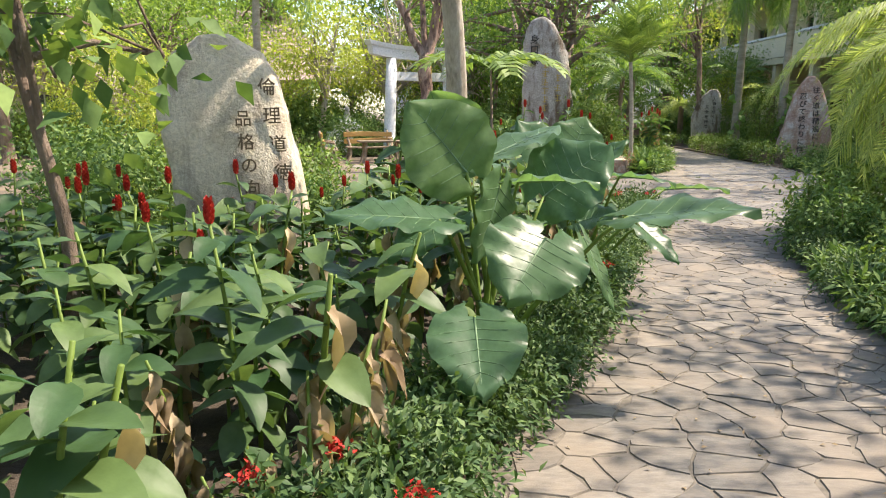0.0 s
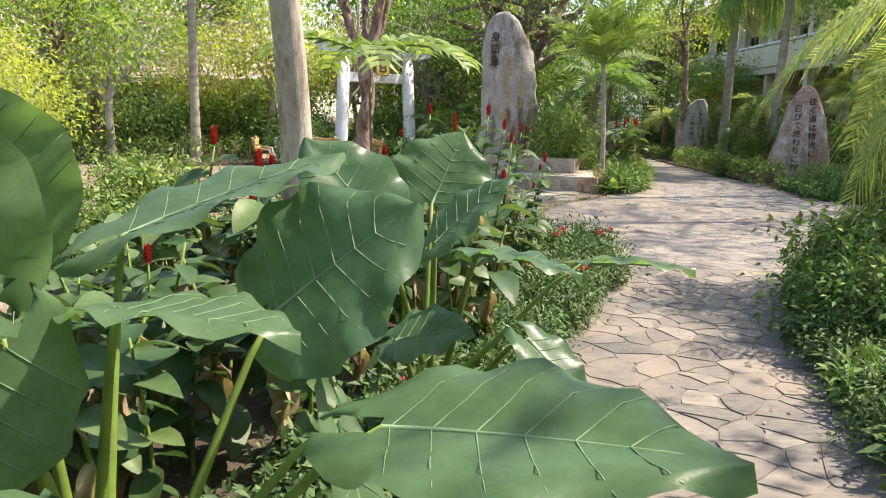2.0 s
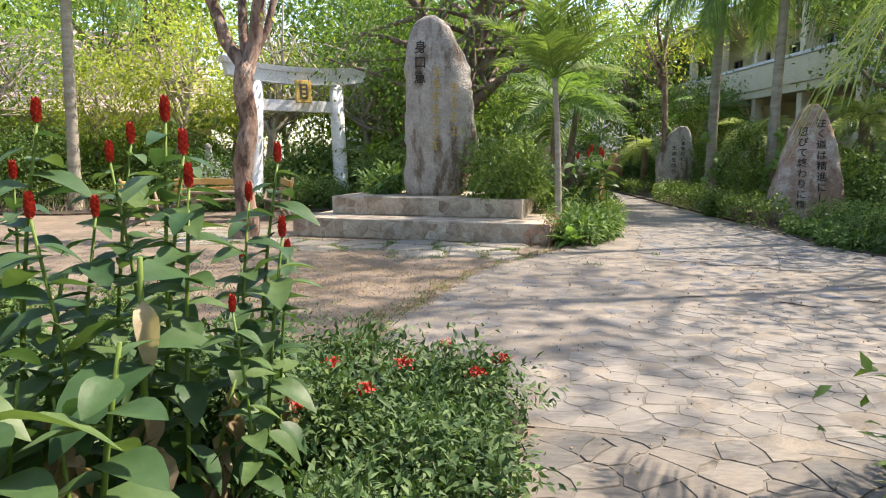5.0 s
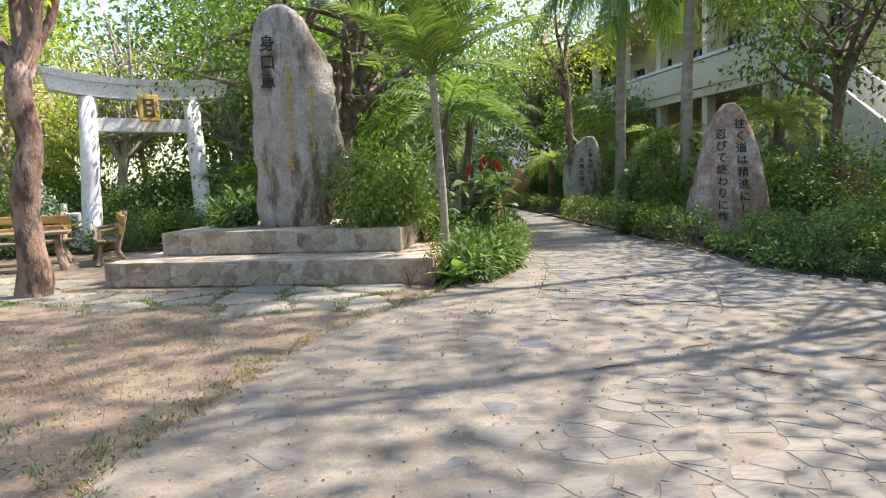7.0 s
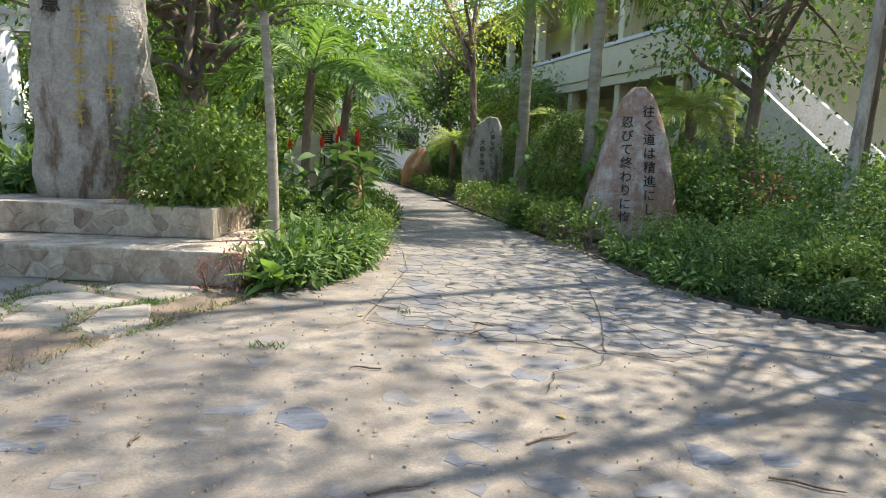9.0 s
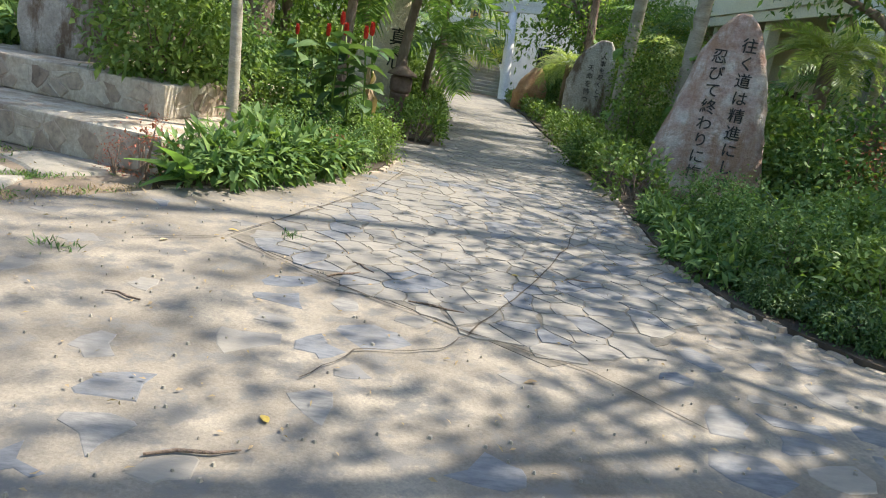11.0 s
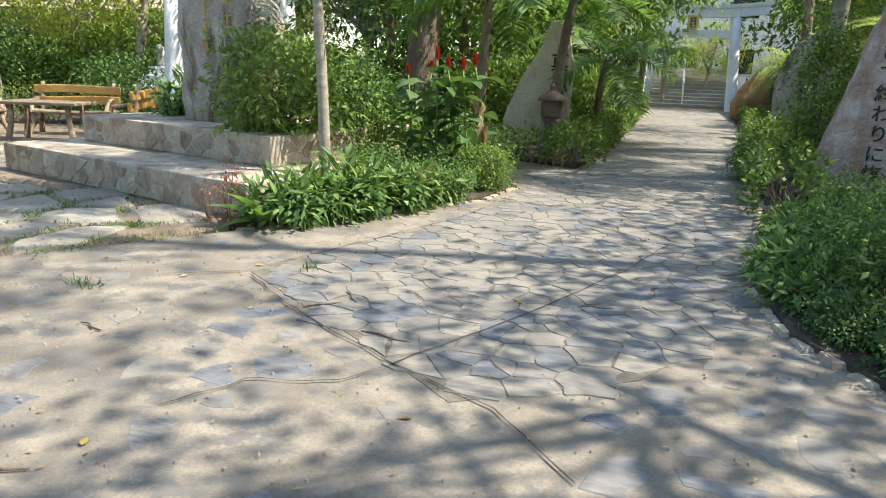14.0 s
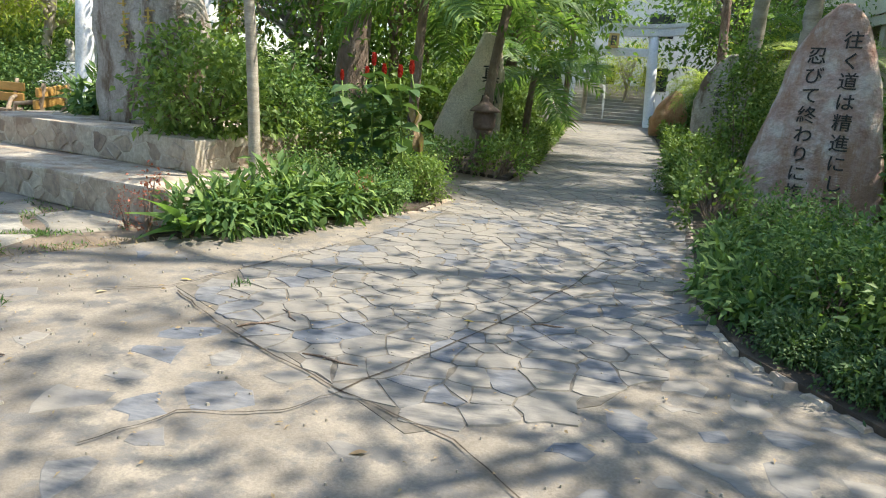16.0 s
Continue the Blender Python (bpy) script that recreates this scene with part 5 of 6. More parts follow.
single_tree((0.22, 7.35), label="pale grey tree trunk rising from the ginger bed", trunk_h=4.6, trunk_r=0.125, crown=(2.2, 2.2, 1.3), clump_n=60, per=60, leaf=(0.12, 0.055), material=M_TREE, bark=M_BARK_PALE, seed=61, lean=(-0.6, -0.9))
single_tree((-2.0, 3.55), label="thin dark sapling with large rounded leaves", trunk_h=1.75, trunk_r=0.045, crown=(0.62, 0.62, 0.95), clump_n=44, per=12, leaf=(0.15, 0.10), material=M_SHRUB, bark=M_BARK, seed=62, limbs=4, clump=0.2)
def build_forked_tree(at, label, seed):
    """A knotty trunk that forks at three metres into four limbs with thin sunlit leaves."""
    r = random.Random(seed)
    root = thing("tree", label, "tree", m=pose(at[0], at[1], 0))
    line = [Vector((0.05 * math.sin(i * 0.9), 0.04 * math.cos(i * 1.3), 3.0 * i / 14)) + Vector((0.13 * i / 14, 0, 0)) for i in range(15)]
    vs, fs = tube(line, [0.175 * (1.35 - 0.35 * min(1, i / 2.5)) * (1 - 0.12 * i / 14) for i in range(15)], 16)
    vs = [tuple(Vector(v) + noise.noise_vector(Vector(v) * 4.0) * 0.035) for v in vs]
    part("trunk", poly_mesh("trunk", vs, fs), M_BARK_RED, root)
    top = line[-1] - Vector((0, 0, 0.15))
    tips = []
    for dx, dy, dz, rad in ((-0.75, 0.1, 1.5, 0.12), (0.35, -0.1, 1.6, 0.13), (-0.15, 0.35, 1.9, 0.09), (0.7, 0.4, 2.1, 0.07)):
        e = top + Vector((dx, dy, dz))
        up = e + Vector((dx * 1.1, dy * 1.4, 1.4))
        pts = [top, top.lerp(e, 0.35) + Vector((dx * 0.12, 0, -0.03)), top.lerp(e, 0.7), e, e.lerp(up, 0.5) + Vector((0.1, 0, 0)), up]
        ch = [tube(pts, [rad, rad * 0.92, rad * 0.85, rad * 0.7, rad * 0.5, rad * 0.25], 9)]
        for q in range(9):
            b = pts[3].lerp(up, r.random()) if q > 3 else pts[2].lerp(pts[3], r.random())
            tip = b + Vector((r.uniform(-1.6, 1.6), r.uniform(-1.6, 1.6), r.uniform(0.1, 1.4)))
            ch.append(tube([b, b.lerp(tip, 0.5) + Vector((0, 0, 0.12)), tip], [0.03, 0.018, 0.005], 5))
            tips.append(tip)
        part("limb", poly_mesh("limb", *join(ch)), M_BARK_RED, root)
    rr = np.random.default_rng(seed)
    c = np.repeat(np.array([tuple(p) for p in tips]), 42, axis=0)
    off = rr.normal(0, 0.36, c.shape)
    part("crown", leaf_cloud("crown", c + off, unit(off), 0.10, 0.045, seed, 0.4), M_TREE_YELLOW, root)
    return root


build_forked_tree((-0.55, 18.5), "reddish flaky-barked tree with forked knotty trunk", 63)
single_tree((11.85, 17.75), label="slim curved tree trunk rising from the far bed", trunk_h=4.6, trunk_r=0.09, crown=(1.8, 1.8, 1.1), clump_n=34, per=36, leaf=(0.15, 0.07), material=M_TREE, bark=M_BARK_PALE, seed=68, lean=(0.35, 0.2), limbs=6, clump=0.35)
single_tree((13.3, 21.6), label="dark-trunked tree with glossy leaves above the shrubs", trunk_h=3.4, trunk_r=0.15, crown=(2.4, 2.4, 1.6), clump_n=80, per=46, leaf=(0.16, 0.075), material=M_SHRUB, bark=M_BARK, seed=64, lean=(0.3, 0), limbs=8, clump=0.4)
single_tree((11.5, 31.9), label="leaning brown tree trunk beside the far path", trunk_h=5.0, trunk_r=0.15, crown=(2.6, 2.6, 1.8), clump_n=70, per=46, leaf=(0.15, 0.06), material=M_TREE_YELLOW, bark=M_BARK_RED, seed=65, lean=(-0.3, 0), limbs=7, clump=0.45)
single_tree((3.6, 25.6), label="large dark banyan behind the monolith", trunk_h=3.2, trunk_r=0.4, crown=(4.6, 3.6, 3.4), clump_n=190, per=60, leaf=(0.15, 0.07), material=M_TREE_DARK, bark=M_BARK, seed=66, limbs=10, clump=0.6)
big = build_tree("broad green tree with layered crown", 4.2, 0.22, (3.4, 3.4, 2.6), 120, 52, (0.24, 0.11), M_TREE, M_BARK, 71, (0.2, 0), 8, 0.55)
yel = build_tree("yellow-green feathery tree in sunlight", 3.6, 0.18, (2.8, 2.8, 2.2), 100, 48, (0.22, 0.09), M_TREE_YELLOW, M_BARK_PALE, 72, (0.3, 0.1), 8, 0.5)
drk = build_tree("dark green tree of the boundary grove", 3.0, 0.25, (3.4, 3.4, 3.2), 130, 52, (0.26, 0.12), M_TREE_DARK, M_BARK, 73, (0, 0.2), 7, 0.6)
big.matrix_basis = pose(-15.5, 24.0, 0)
yel.matrix_basis = pose(-4.6, 27.2, 0) @ Matrix.Diagonal((0.8, 0.8, 0.8, 1))
drk.matrix_basis = pose(1.5, 31.5, 0)
for x, y, s, src in ((-4.0, 31.5, 0.8, yel), (-2.0, 30.5, 0.9, yel), (-13.0, 21.0, 0.9, big), (-12.0, 14.0, 1.0, big), (-9.0, 9.5, 0.8, yel), (-8.5, 4.5, 0.9, big), (-10.0, -2.0, 1.1, drk), (5.5, 35.0, 1.0, drk), (2.2, 38.0, 1.1, big), (22.0, 13.0, 1.2, big),  (18.0, 4.0, 1.2, drk), (10.0, -3.0, 1.1, big), (3.5, -7.0, 1.1, drk), (-4.5, -6.0, 1.1, big), (25, 27, 1.3, big), (-18, 29, 1.1, yel), (-22, 20, 1.3, drk), (-9.5, 37, 1.3, big), (-1.5, 42, 1.4, drk), (4.5, 46, 1.2, big), (14.5, 47, 1.2, drk), (17, 55, 1.3, big), (1.0, 55, 1.4, drk), (-16, 46, 1.6, drk), (-26, 38, 1.6, big), (24, 8, 1.5, drk), (28, 18, 1.6, drk)):
    plant_copy(src, x, y, 0.0, rp.uniform(0, 360), s)

bare = build_tree("pale tree with many bare grey branches", 2.6, 0.17, (2.6, 2.6, 2.6), 60, 5, (0.14, 0.05), M_TREE_YELLOW, M_BARK_PALE, 77, (0.2, 0), 18, 0.4, 0.5)
bare.matrix_basis = pose(-2.2, 28.6, 0)
for x, y, s, a in ((-9.0, 24.6, 0.9, 70), (-12.5, 22.0, 1.0, 150), (0.8, 29.5, 1.0, 220)):
    plant_copy(bare, x, y, 0.0, a, s)
# sapling with long pinnate leaves behind the ginger
sap = thing("sapling", "slender sapling with arching pinnate leaves above the bed", "sapling", m=pose(0.55, 8.3, 0.04))
part("stem", poly_mesh("stem", *tube([(0, 0, 0), (0.03, 0, 1.0), (0.0, 0, 1.95)], [0.022, 0.018, 0.012], 8)), M_BARK, sap)
pin = frond_mesh("compound_leaf", 1.0, 11, 0.26, 0.075, 0.75, 0.35, 4)
for k, (a, e) in enumerate(((8, -12), (-25, -8), (175, -15), (60, -20), (120, -10), (-80, -5), (-150, -12))):
    part("compound_leaf", pin, M_SHRUB_BRIGHT, sap, m=pose(0, 0, 1.95) @ pose(0, 0, 0, 0, 0, a) @ pose(0, 0, 0, 0, e, 0))

# tall open-crowned trees added on the sunny side to dapple yard and path
shade_tree = build_tree("added tall tree with thin open feathery crown for dappled shade", 6.6, 0.12, (3.0, 3.0, 1.5), 30, 52, (0.2, 0.085), M_TREE, M_BARK, 81, (0.3, 0.2), 8, 0.46, 0.2)
shade_tree.matrix_basis = pose(14.2, 18.2, 0)
for x, y, s, a in ((18.9, 22.8, 1.0, 90), (13.0, 15.6, 1.0, 200), (14.4, 20.2, 0.95, 320), (18.6, 15.5, 1.1, 230), (9.8, 5.4, 0.95, 300), (14.9, 12.0, 1.1, 260), (7.0, 3.7, 0.85, 75)):
    plant_copy(shade_tree, x, y, 0.0, a, s)

# added trees whose high crowns shade the bare earth and the plinth front
high = build_tree("added very tall slender tree whose small crown shades the yard", 10.6, 0.07, (2.7, 2.7, 1.4), 24, 52, (0.2, 0.085), M_TREE, M_BARK, 83, (0.2, 0.2), 7, 0.46, 0.2)
high.matrix_basis = pose(12.0, 14.9, 0) @ Matrix.Diagonal((1.3, 1.3, 1.3, 1))
plant_copy(high, 14.7, 19.1, 0, 130, 1.3)
# tall palms added so that long fronds stripe the far path and the yard
for i, (x, y, h) in enumerate(((15.2, 24.6, 6.6),)):
    build_palm("added tall grey-trunked palm whose long drooping fronds stripe the path", (x, y), h, 0.15, "coco", 15, COCO, M_PALM_DARK, (-0.4, 0.1), 40 + i)
# crowns that close the view behind the stones
for x, y, s, src in ((13.3, 33.4, 0.62, yel), (14.3, 37.0, 0.6, big), (9.9, 49.5, 0.7, yel), (5.2, 40.0, 0.9, yel), (3.6, 28.6, 0.7, big), (-7.5, 28.5, 0.8, yel), (-10.5, 27.0, 0.8, big), (-6.0, 13.5, 0.55, yel), (-7.0, 17.5, 0.6, big), (-3.9, 10.8, 0.42, yel)):
    plant_copy(src, x, y, 0.0, rp.uniform(0, 360), s)

# broad pale-green plant and reddish weed at the plinth corner
M_PALE = leafy("pale_green_leaf", (0.16, 0.28, 0.08), (0.26, 0.40, 0.12), 0.4, 0.4, True, True)
nest = thing("broadleaf_plant", "low plant with large pale green paddle leaves at the plinth corner", "plant", m=pose(4.95, 17.42, 0.03))
for k, (a, e, s) in enumerate(((200, 35, 1.0), (250, 55, 1.1), (150, 30, 0.9), (300, 40, 0.9), (20, 50, 0.85), (90, 60, 0.9), (225, 15, 0.8))):
    part("leaf", poly_mesh("leaf", *blade(0.5, 0.17, 0.35, 0.35, 8, wave=0.03, seed=k)), M_PALE, nest, m=pose(0, 0, 0.02, 0, 0, a) @ pose(0, 0, 0, 0, -e, 0) @ Matrix.Diagonal((s, s, s, 1)))
M_REDLEAF = leafy("reddish_leaf", (0.28, 0.09, 0.07), (0.45, 0.20, 0.15), 0.5, 0.3)
weed = build_shrub("red_leaved_weed", "thin weed with small reddish leaves by the plinth", (0.2, 0.2, 0.32), 18, 12, (0.045, 0.02), M_REDLEAF, 91, 5, 0.06, "plant")
weed.matrix_basis = pose(4.55, 17.42, 0.0)
plant_copy(weed, 4.3, 17.5, 0.0, 90, 0.6)
plant_copy(weed, 5.9, 19.1, 0.03, 30, 0.7)
plant_copy(weed, 12.6, 20.2, 0.03, 30, 2.2)
# philodendron leaves climbing round the palm trunks by the carved slab
for x, y, h in ((10.98, 23.05, 2.6), (11.05, 26.85, 2.2), (11.4, 31.7, 3.0)):
    vine = thing("climbing_vine", "climbing vine with heart-shaped bright leaves on a trunk", "vine", m=pose(x, y, 0.03))
    part("vine_stem", poly_mesh("vine_stem", *tube([(0.16 * math.cos(q), 0.16 * math.sin(q), h * q / 9) for q in range(10)], [0.015] * 10, 6)), M_STEM, vine)
    for k in range(20):
        q = rp.uniform(0, 9)
        part("leaf", poly_mesh("leaf", *ear_blade(0.26, 0.24, 0.15, 0.02, k)), M_PALE, vine, m=pose(0.2 * math.cos(q), 0.2 * math.sin(q), h * q / 9, 0, 0, rp.uniform(180, 360)) @ pose(0, 0, 0, rp.uniform(-20, 20), rp.uniform(20, 60), 0))

# ---- lantern, benches, small shrine ----
def lathe(profile, sides=16):
    vs, fs = [], []
    for r, z in profile:
        for k in range(sides):
            a = 2 * math.pi * k / sides
            vs.append((r * math.cos(a), r * math.sin(a), z))
    for i in range(len(profile) - 1):
        for k in range(sides):
            a, b = i * sides + k, i * sides + (k + 1) % sides
            fs.append((a, b, b + sides, a + sides))
    fs += [tuple(range(sides - 1, -1, -1)), tuple((len(profile) - 1) * sides + k for k in range(sides))]
    return poly_mesh("turned", vs, fs)


lantern = thing("garden_lantern", "weathered brown terracotta garden lantern in the hedge", "lantern", m=pose(6.45, 24.0, 0.04))
part("base", lathe([(0.2, 0), (0.2, 0.1), (0.12, 0.16), (0.11, 0.55), (0.17, 0.62)]), M_TERRA, lantern)
part("lamp_box", lathe([(0.15, 0.62), (0.19, 0.68), (0.19, 0.88), (0.15, 0.92)], 8), M_TERRA, lantern)
part("cap", lathe([(0.26, 0.92), (0.24, 0.96), (0.12, 1.04), (0.1, 1.06), (0.05, 1.1), (0.06, 1.14), (0.0, 1.2)]), M_TERRA, lantern)


def build_bench(m, length, seed):
    r = random.Random(seed)
    root = thing("log_bench", "rustic log bench with ochre plank back and twisted branch legs", "bench", "benches round the table", m=m)
    for z, y, mat in ((0.42, 0.0, M_WOOD), (0.42, 0.19, M_WOOD), (0.62, 0.33, M_WOODY), (0.82, 0.38, M_WOODY)):
        bm = box_mesh(-length / 2, y - (0.08 if z < 0.5 else 0.03), z - (0.025 if z < 0.5 else 0.075), length / 2, y + (0.08 if z < 0.5 else 0.03), z + (0.025 if z < 0.5 else 0.075), bevel=0.018)
        bmesh.ops.subdivide_edges(bm, edges=[e for e in bm.edges if e.calc_length() > 0.5], cuts=8)
        for v in bm.verts:
            v.co.z += 0.015 * math.sin(v.co.x * 3 + seed + z * 9)
        part("seat_plank" if z < 0.5 else "back_plank", bm, mat, root, "faded ochre back plank" if z > 0.5 else "")
    for s in (-1, 1):
        x = s * (length / 2 - 0.14)
        part("leg", poly_mesh("leg", *tube([(x + 0.1 * s, -0.08, 0), (x, -0.03, 0.2), (x, 0.0, 0.40)], [0.05, 0.04, 0.045], 8)), M_WOOD, root)
        part("leg", poly_mesh("leg", *tube([(x + 0.1 * s, 0.42, 0), (x, 0.26, 0.25), (x - 0.02 * s, 0.36, 0.6), (x, 0.44, 0.95)], [0.055, 0.045, 0.042, 0.035], 8)), M_WOOD, root)
        part("arm", poly_mesh("arm", *tube([(x, -0.05, 0.4), (x + 0.05 * s, 0.02, 0.62), (x, 0.38, 0.66)], [0.04, 0.035, 0.035], 8)), M_WOOD, root)
        part("stretcher", poly_mesh("stretcher", *tube([(x, -0.05, 0.2), (x, 0.3, 0.24)], [0.03, 0.03], 7)), M_WOOD, root)
    return root


build_bench(pose(-2.3, 22.6, 0, 0, 0, 20), 1.6, 1)
build_bench(pose(-0.95, 22.5, 0, 0, 0, -70), 1.4, 2)
build_bench(pose(-3.3, 21.5, 0, 0, 0, 100), 1.5, 3)
table = thing("log_table", "low weathered plank table between log benches", "table", m=pose(-1.9, 21.7, 0, 0, 0, 15))
for k in range(4):
    part("plank", box_mesh(-0.7, -0.36 + k * 0.185, 0.62, 0.7, -0.19 + k * 0.185, 0.67, bevel=0.012), M_WOOD, table)
for sx in (-0.5, 0.5):
    for sy in (-0.22, 0.22):
        part("leg", poly_mesh("leg", *tube([(sx * 1.15, sy * 1.2, 0), (sx, sy, 0.35), (sx, sy, 0.62)], [0.055, 0.045, 0.05], 8)), M_WOOD, table)

shrine = thing("small_stone_shrine", "small white stepped stone shrine with a stone lion", "shrine", m=pose(-3.6, 26.9, 0, 0, 0, 15))
for k, (w, z0, z1) in enumerate(((1.0, 0, 0.45), (0.8, 0.45, 0.8), (0.52, 0.8, 1.05), (0.3, 1.05, 1.25))):
    part("block", box_mesh(-w, -w * 0.6, z0, w, w * 0.6, z1, bevel=0.03), M_WHITE, shrine)
lion = tagged(part("stone_lion", poly_mesh("stone_lion", *join([tube([(0, 0, 0), (0, -0.02, 0.16), (0, -0.06, 0.3), (0, -0.1, 0.36)], [0.15, 0.13, 0.09, 0.04], 10), tube([(0, -0.02, 0.3), (0, -0.08, 0.42), (0, -0.12, 0.5)], [0.07, 0.10, 0.05], 10)])), M_STEP, m=pose(-3.6, 26.9, 1.25)), "small white stone lion figure", "statue")


# ---- paving pieces, slabs, litter ----
PATH_STONES = cells(PATH, 0.185, 0.009, 5, 1.4)
PATH_STONES.sort(key=lambda q: q[0][1])
tagged(part("flagstones", poly_mesh("flagstones", *join([flag_piece(c, 0.002, 0.009, n, 0.005, 0.03) for n, (s, c) in enumerate(PATH_STONES[300:])]), smooth=False), M_FLAG, path_base), kind="stuff")
for n, (s, c) in enumerate(PATH_STONES[:300]):
    part("flagstone", poly_mesh("flagstone", *flag_piece(c, 0.002, 0.009, n, 0.005, 0.03), smooth=False), M_FLAG, path_base)
yr = random.Random(4)


def loose(c, k):
    cx, cy = sum(p[0] for p in c) / len(c), sum(p[1] for p in c) / len(c)
    return [(cx + (x - cx) * k, cy + (y - cy) * k) for x, y in c]


# tightly laid panels: the middle of the yard on to the far path, and where the first path runs out
TIGHT_FAR = [(7.12, 15.06), (5.6, 16.16), (6.46, 18.5), (6.85, 20.6), (6.45, 22.3), (7.25, 22.8), (7.48, 31.0), (9.9, 31.0), (9.6, 24.5), (9.1, 19.2), (8.85, 17.3), (8.9, 16.4), (8.3, 15.3), (7.5, 14.75)]
TIGHT_NEAR = [(3.15, 9.95), (4.9, 9.45), (6.6, 9.0), (7.4, 10.6), (6.9, 12.6), (5.6, 13.2), (4.6, 12.3), (3.7, 11.2)]
sheet("pavement_panel", TIGHT_FAR, -0.03, 0.0095, M_JOINT, "dark recessed joints of tightly laid paving", "pavement")
tight = cells(TIGHT_FAR, 0.175, 0.009, 26, 1.35)
worn = [q for q in cells(TIGHT_NEAR, 0.16, 0.010, 27, 1.35) if yr.random() < 0.93 - 0.16 * max(0, q[0][1] - 10.6)]
near = sorted(tight, key=lambda q: q[0][1])[:300]
ids = {q[0] for q in near}
for n, (s, c) in enumerate(near):
    part("flagstone", poly_mesh("flagstone", *flag_piece(c, 0.006, 0.007 + yr.uniform(0, 0.002), n, 0.004, 0.022), smooth=False), M_CRAZY if yr.random() < 0.72 else M_SLATE_BLUE, plaza_base)
chunks = [flag_piece(c, 0.006, 0.009, n, 0.006, 0.016) for n, (s, c) in enumerate(tight) if s not in ids]
chunks += [flag_piece(c, 0.003, 0.007, n, 0.008, 0.02) for n, (s, c) in enumerate(worn)]
chunks += [flag_piece(c, 0.004, 0.008, n, 0.02, 0.03) for n, (s, c) in enumerate(cells(PLAZA, 0.4, 0.025, 8)) if s[1] >= 31]
tagged(part("flagstones", poly_mesh("flagstones", *join(chunks), smooth=False), M_CRAZY, plaza_base), "tight grey crazy paving", "", "", "stuff")
# single slates bedded in mortar over the rest of the yard
bedded = [q for q in cells(PLAZA, 0.27, 0.03, 6, 1.45) if q[0][1] < 24 and q[0][0] < 12 and not inside(q[0], TIGHT_FAR) and not inside(q[0], TIGHT_NEAR)]
spread = []
for s, c in bedded:
    open_mortar = s[1] > 10.6 and s[0] < 5.0 + 0.3 * (s[1] - 12) or 6.6 < s[0] < 8.0 and 13.0 < s[1] < 14.5
    if yr.random() < (0.22 if open_mortar else 0.85):
        spread.append((s, loose(c, yr.uniform(0.35, 0.85))))
spread.sort(key=lambda q: abs(q[0][0] - 6.8) + abs(q[0][1] - 14.2))
for n, (s, c) in enumerate(spread):
    if n < 300:
        part("slate", poly_mesh("slate", *flag_piece(c, 0.002, 0.0065, n, 0.012, 0.04), smooth=False), M_SLATE_BLUE if yr.random() < 0.55 else M_SLATE, plaza_base)
tagged(part("slates", poly_mesh("slates", *join([flag_piece(c, 0.002, 0.0065, n, 0.012, 0.04) for n, (s, c) in enumerate(spread) if n >= 300]), smooth=False), M_SLATE, plaza_base), "worn slate flags sunk in dusty mortar", "", "", "stuff")

slab_poly = [(-1.6, 17.6), (0.2, 17.2), (2.2, 16.6), (3.9, 15.9), (4.6, 17.0), (4.4, 17.55), (0.1, 18.85), (-0.4, 20.0), (-2.5, 20.5)]
stones_root = tagged(thing("stepping_slabs", "large pale irregular slabs set in earth before the plinth", "paving"), kind="structure")
for n, (s, c) in enumerate(cells(slab_poly, 0.62, 0.09, 12, 1.25)):
    part("slab", poly_mesh("slab", *flag_piece(c, -0.006, 0.022, n, 0.03, 0.04), smooth=False), M_SLAB, stones_root)

# kerb stones round the palm bed and right bed
kerb = tagged(thing("kerb", "rough small kerb stones edging the planting bed", "kerb"), kind="structure")
kr = random.Random(8)
for line in (PALM_BED[:6], RIGHT_FAR_BED[:6]):
    for (ax, ay), (bx, by) in zip(line, line[1:]):
        L = math.hypot(bx - ax, by - ay)
        for k in range(int(L / 0.2)):
            s = (k + 0.5) / int(L / 0.2)
            vs, fs = flag_piece([(-0.1, -0.06), (0.09, -0.07), (0.1, 0.05), (-0.08, 0.07)], -0.01, kr.uniform(0.025, 0.055), k, 0.02, 0.02)
            part("kerb_stone", poly_mesh("kerb_stone", vs, fs, False), M_PLINTH_STONE, kerb, m=pose(ax + (bx - ax) * s, ay + (by - ay) * s, 0, 0, 0, math.degrees(math.atan2(by - ay, bx - ax)) + kr.uniform(-14, 14)))

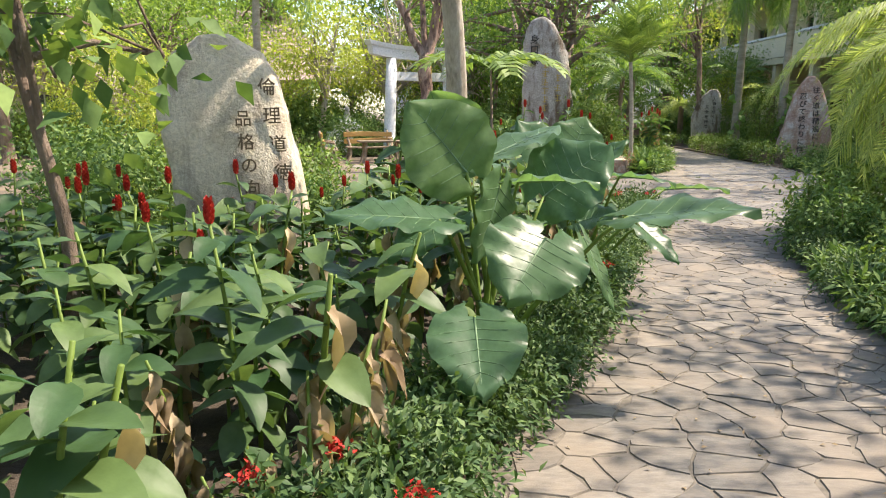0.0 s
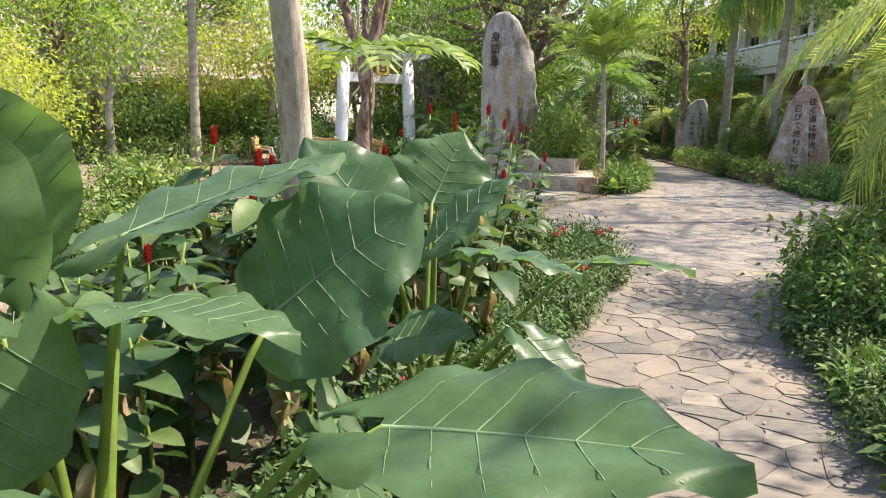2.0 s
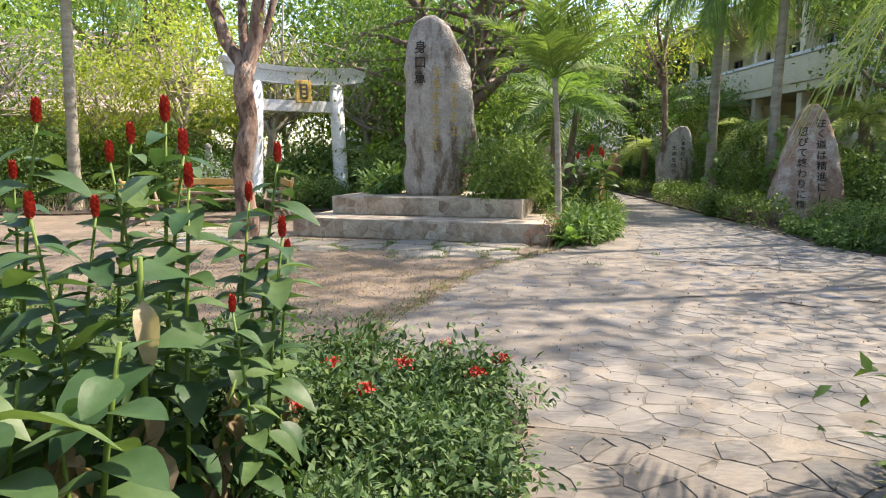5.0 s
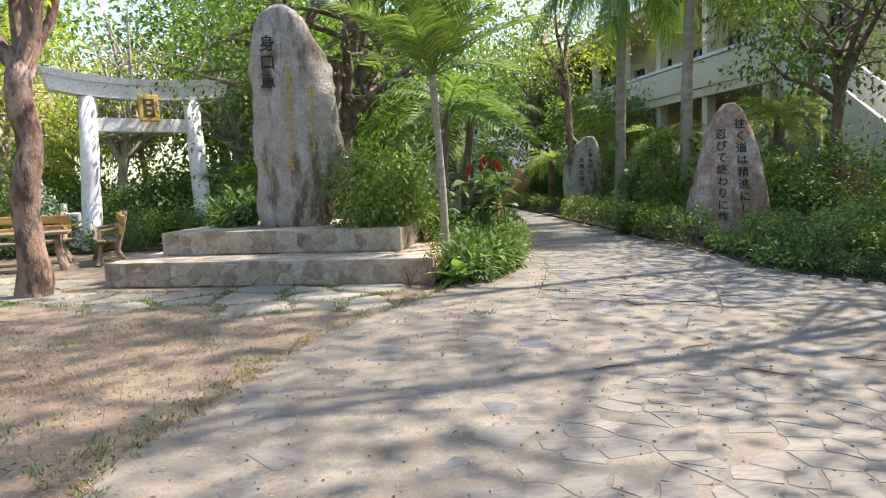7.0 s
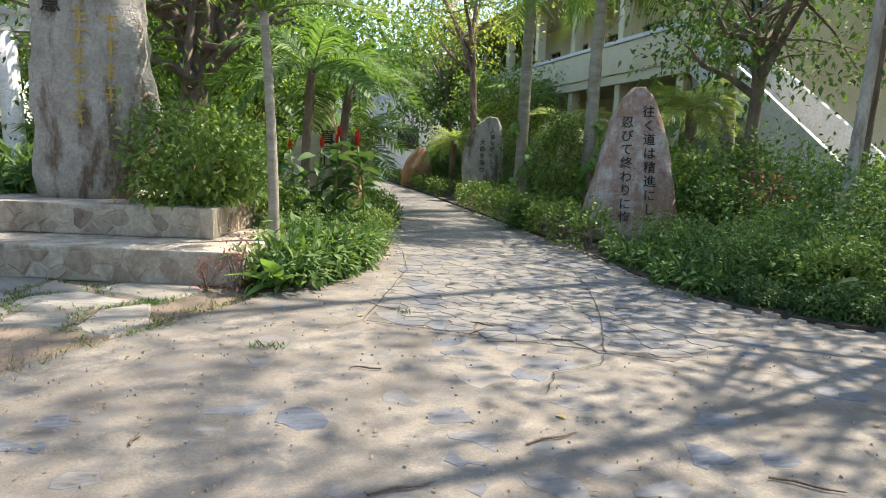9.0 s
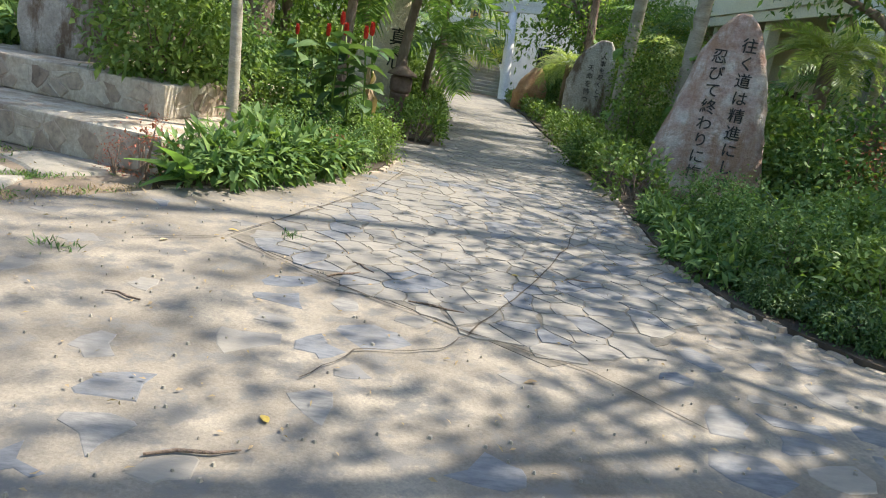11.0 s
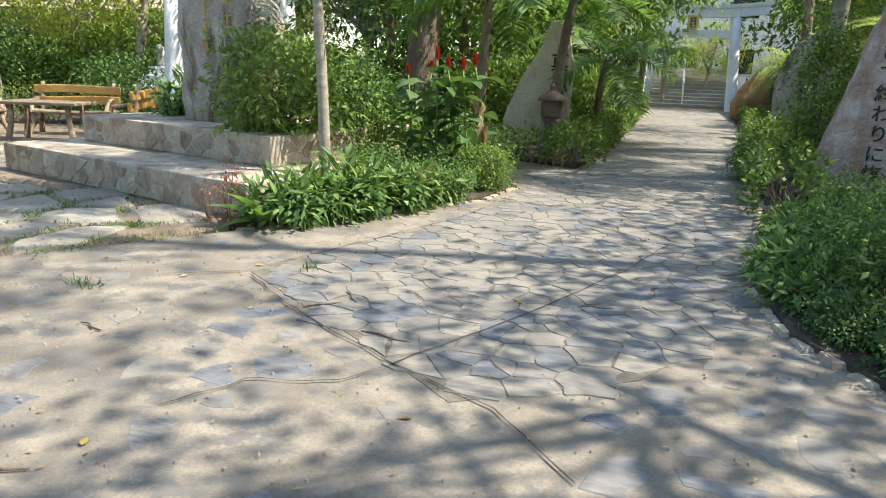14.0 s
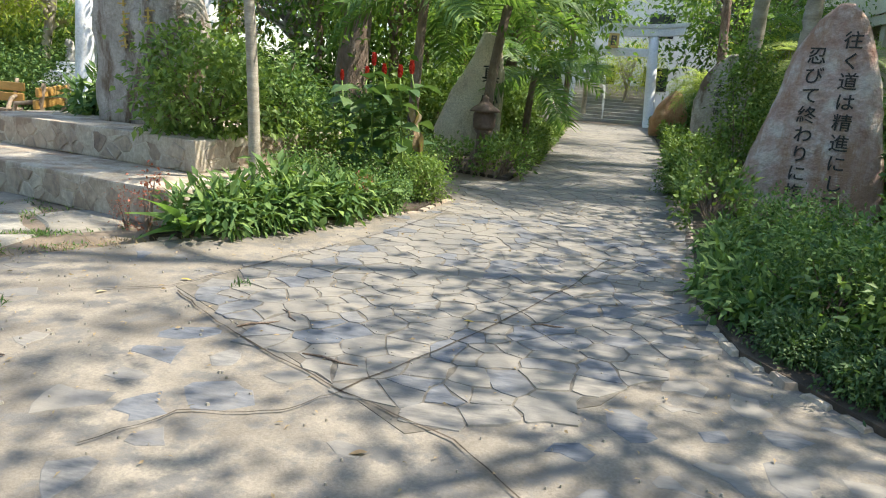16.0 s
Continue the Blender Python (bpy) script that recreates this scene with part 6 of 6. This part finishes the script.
# control joints and cracks of the yard
for pts in ([(7.12, 15.03), (7.6, 16.0), (8.1, 17.2), (8.49, 18.46)], [(7.12, 15.03), (6.6, 15.35), (6.1, 15.7), (5.57, 16.14)], [(5.1, 15.85), (5.57, 16.14), (6.0, 17.3), (6.44, 18.51), (6.75, 20.3)], [(7.12, 15.03), (6.95, 14.75), (6.55, 14.62), (6.3, 14.2)], [(7.12, 15.03), (7.7, 14.75), (8.2, 14.2)]):
    fine = []
    for (ax, ay), (bx, by) in zip(pts, pts[1:]):
        for k in range(6):
            fine.append((ax + (bx - ax) * k / 6 + kr.uniform(-.012, .012), ay + (by - ay) * k / 6 + kr.uniform(-.012, .012)))
    vs, fs = [], []
    for i, (x, y) in enumerate(fine):
        w = kr.uniform(0.002, 0.006)
        a, b = fine[max(i - 1, 0)], fine[min(i + 1, len(fine) - 1)]
        d = math.hypot(b[0] - a[0], b[1] - a[1]) or 1
        nx, ny = -(b[1] - a[1]) / d * w, (b[0] - a[0]) / d * w
        vs += [(x + nx, y + ny, 0.0195), (x - nx, y - ny, 0.0195)]
        if i:
            fs.append((2 * i - 2, 2 * i - 1, 2 * i + 1, 2 * i))
    tagged(part("pavement_joint", poly_mesh("pavement_joint", vs, fs, False), M_SOIL), "dark open crack between paving panels", "paving joint", "", "structure")

# twigs and fallen leaves
for x, y, a, L in ((6.11, 13.66, 15, 0.3), (6.95, 15.35, -12, 0.32), (5.3, 13.3, 10, 0.3), (6.2, 12.9, -50, 0.35), (7.0, 13.0, -40, 0.3), (5.4, 14.9, 160, 0.2), (8.0, 16.3, 5, 0.2), (4.2, 14.0, 80, 0.15), (6.4, 15.7, 40, 0.25), (6.5, 15.9, 130, 0.22)):
    twig = tagged(new("twig", poly_mesh("twig", *tube([(-L / 2, 0, 0), (-L / 6, 0.012, 0.004), (L / 5, -0.008, 0.004), (L / 2, 0.01, 0.0)], [0.005, 0.007, 0.006, 0.003], 6))), "short brown fallen twig on the paving", "twig", "fallen twigs")
    twig.data.materials.append(M_BARK)
    twig.matrix_basis = pose(x, y, 0.016, 0, 0, a)
lr = np.random.default_rng(5)
n = 8000
lp = np.stack([np.concatenate([lr.uniform(-3, 10, n // 2), lr.normal(0.6, 1.6, n // 2)]), np.concatenate([lr.uniform(2, 22, n // 2), lr.normal(15.2, 1.9, n // 2)]), np.full(n, 0.02)], 1)
o = np.stack([lr.normal(0, 1, n), lr.normal(0, 1, n), np.zeros(n)], 1)
tagged(part("leaf_litter", leaf_cloud("leaf_litter", lp, o, 0.035, 0.014, 6, 0.0, 0.12), M_DRY), "scattered dry leaf fragments on the ground", "leaf litter", "", "stuff")
# dry grass and weeds on bare earth and between the slabs
gr = np.random.default_rng(15)


def tufts(name, label, centres, per, spread_r, length, width, material, seed):
    r = np.random.default_rng(seed)
    c = np.repeat(np.asarray(centres), per, axis=0) + np.concatenate([r.normal(0, spread_r, (len(centres) * per, 2)), np.zeros((len(centres) * per, 1))], 1)
    up = np.tile([0.0, 0.0, 0.5], (len(c), 1))
    return tagged(part(name, leaf_cloud(name, c, up, length, width, seed, 0.0, 0.55), material), label, "grass", "", "stuff")


weeds = []
for s, c in cells(slab_poly, 0.62, 0.0, 12, 1.25):
    for k in range(len(c)):
        (ax, ay), (bx, by) = c[k - 1], c[k]
        for t in (0.15, 0.4, 0.65, 0.9):
            if gr.random() < 0.5:
                weeds.append((ax + (bx - ax) * t, ay + (by - ay) * t, 0.0))
tufts("grass", "short green weeds growing between the slabs", weeds, 14, 0.05, 0.05, 0.012, M_SHRUB, 31)
dryc = [(x, y, 0.002) for x, y in zip(gr.normal(0.9, 1.3, 420), gr.normal(14.0, 1.4, 420)) if not inside((x, y), PLAZA) and not inside((x, y), LEFT_BED)]
tufts("dry_grass", "thin matted dry grass on bare earth", dryc, 26, 0.16, 0.045, 0.006, M_DRY, 32)
green = [(x, y, 0.002) for x, y in zip(gr.normal(0.6, 0.9, 60), gr.normal(12.6, 0.8, 60)) if not inside((x, y), PLAZA)]
tufts("grass", "sparse green weeds on bare earth", green, 16, 0.1, 0.05, 0.014, M_SHRUB, 33)
rim = []
for (ax, ay), (bx, by) in zip(PLAZA[2:9], PLAZA[3:10]):
    for k in range(26):
        q = gr.random()
        rim.append((ax + (bx - ax) * q + gr.normal(-0.1, 0.07), ay + (by - ay) * q + gr.normal(0, 0.07), 0.003))
tufts("dry_grass", "ragged line of dry grass along the edge of the paving", rim, 16, 0.045, 0.05, 0.007, M_DRY, 34)
tufts("grass", "green weeds along the edge of the paving", rim[::3], 12, 0.05, 0.045, 0.012, M_SHRUB, 35)
tufts("grass", "small weed clump in a paving crack", [(4.75, 15.5, 0.006), (4.85, 15.45, 0.006), (5.95, 16.35, 0.008)], 30, 0.05, 0.06, 0.01, M_IXORA, 36)
pebbles = [flag_piece([(x + 0.012 * math.cos(a) * q, y + 0.012 * math.sin(a) * q) for a in (0, 1.2, 2.4, 3.6, 5.0)], 0.006, 0.012, i, 0.005, 0.0) for i, (x, y, q) in enumerate(zip(gr.uniform(2, 9.2, 900), gr.uniform(10, 19, 900), gr.uniform(0.3, 1.1, 900)))]
tagged(part("gravel", poly_mesh("gravel", *join(pebbles), smooth=False), M_SLAB), "tiny loose pebbles on the paving", "gravel", "", "stuff")
for i, (x, y, a) in enumerate(((5.55, 16.3, 20), (5.25, 15.85, 70), (7.5, 16.2, 10), (7.4, 14.55, 200), (6.3, 13.9, 120), (7.9, 13.5, 40))):
    lf = part("fallen_leaf", poly_mesh("fallen_leaf", *blade(0.07, 0.026, 0.12, 0.3, 5, wave=0.03, seed=i)), M_YELLOWLEAF if i % 2 == 0 else M_DRY, m=pose(x, y, 0.017, 0, 0, a))
    tagged(lf, "curled yellow-brown fallen leaf on the paving", "leaf", "fallen leaves")
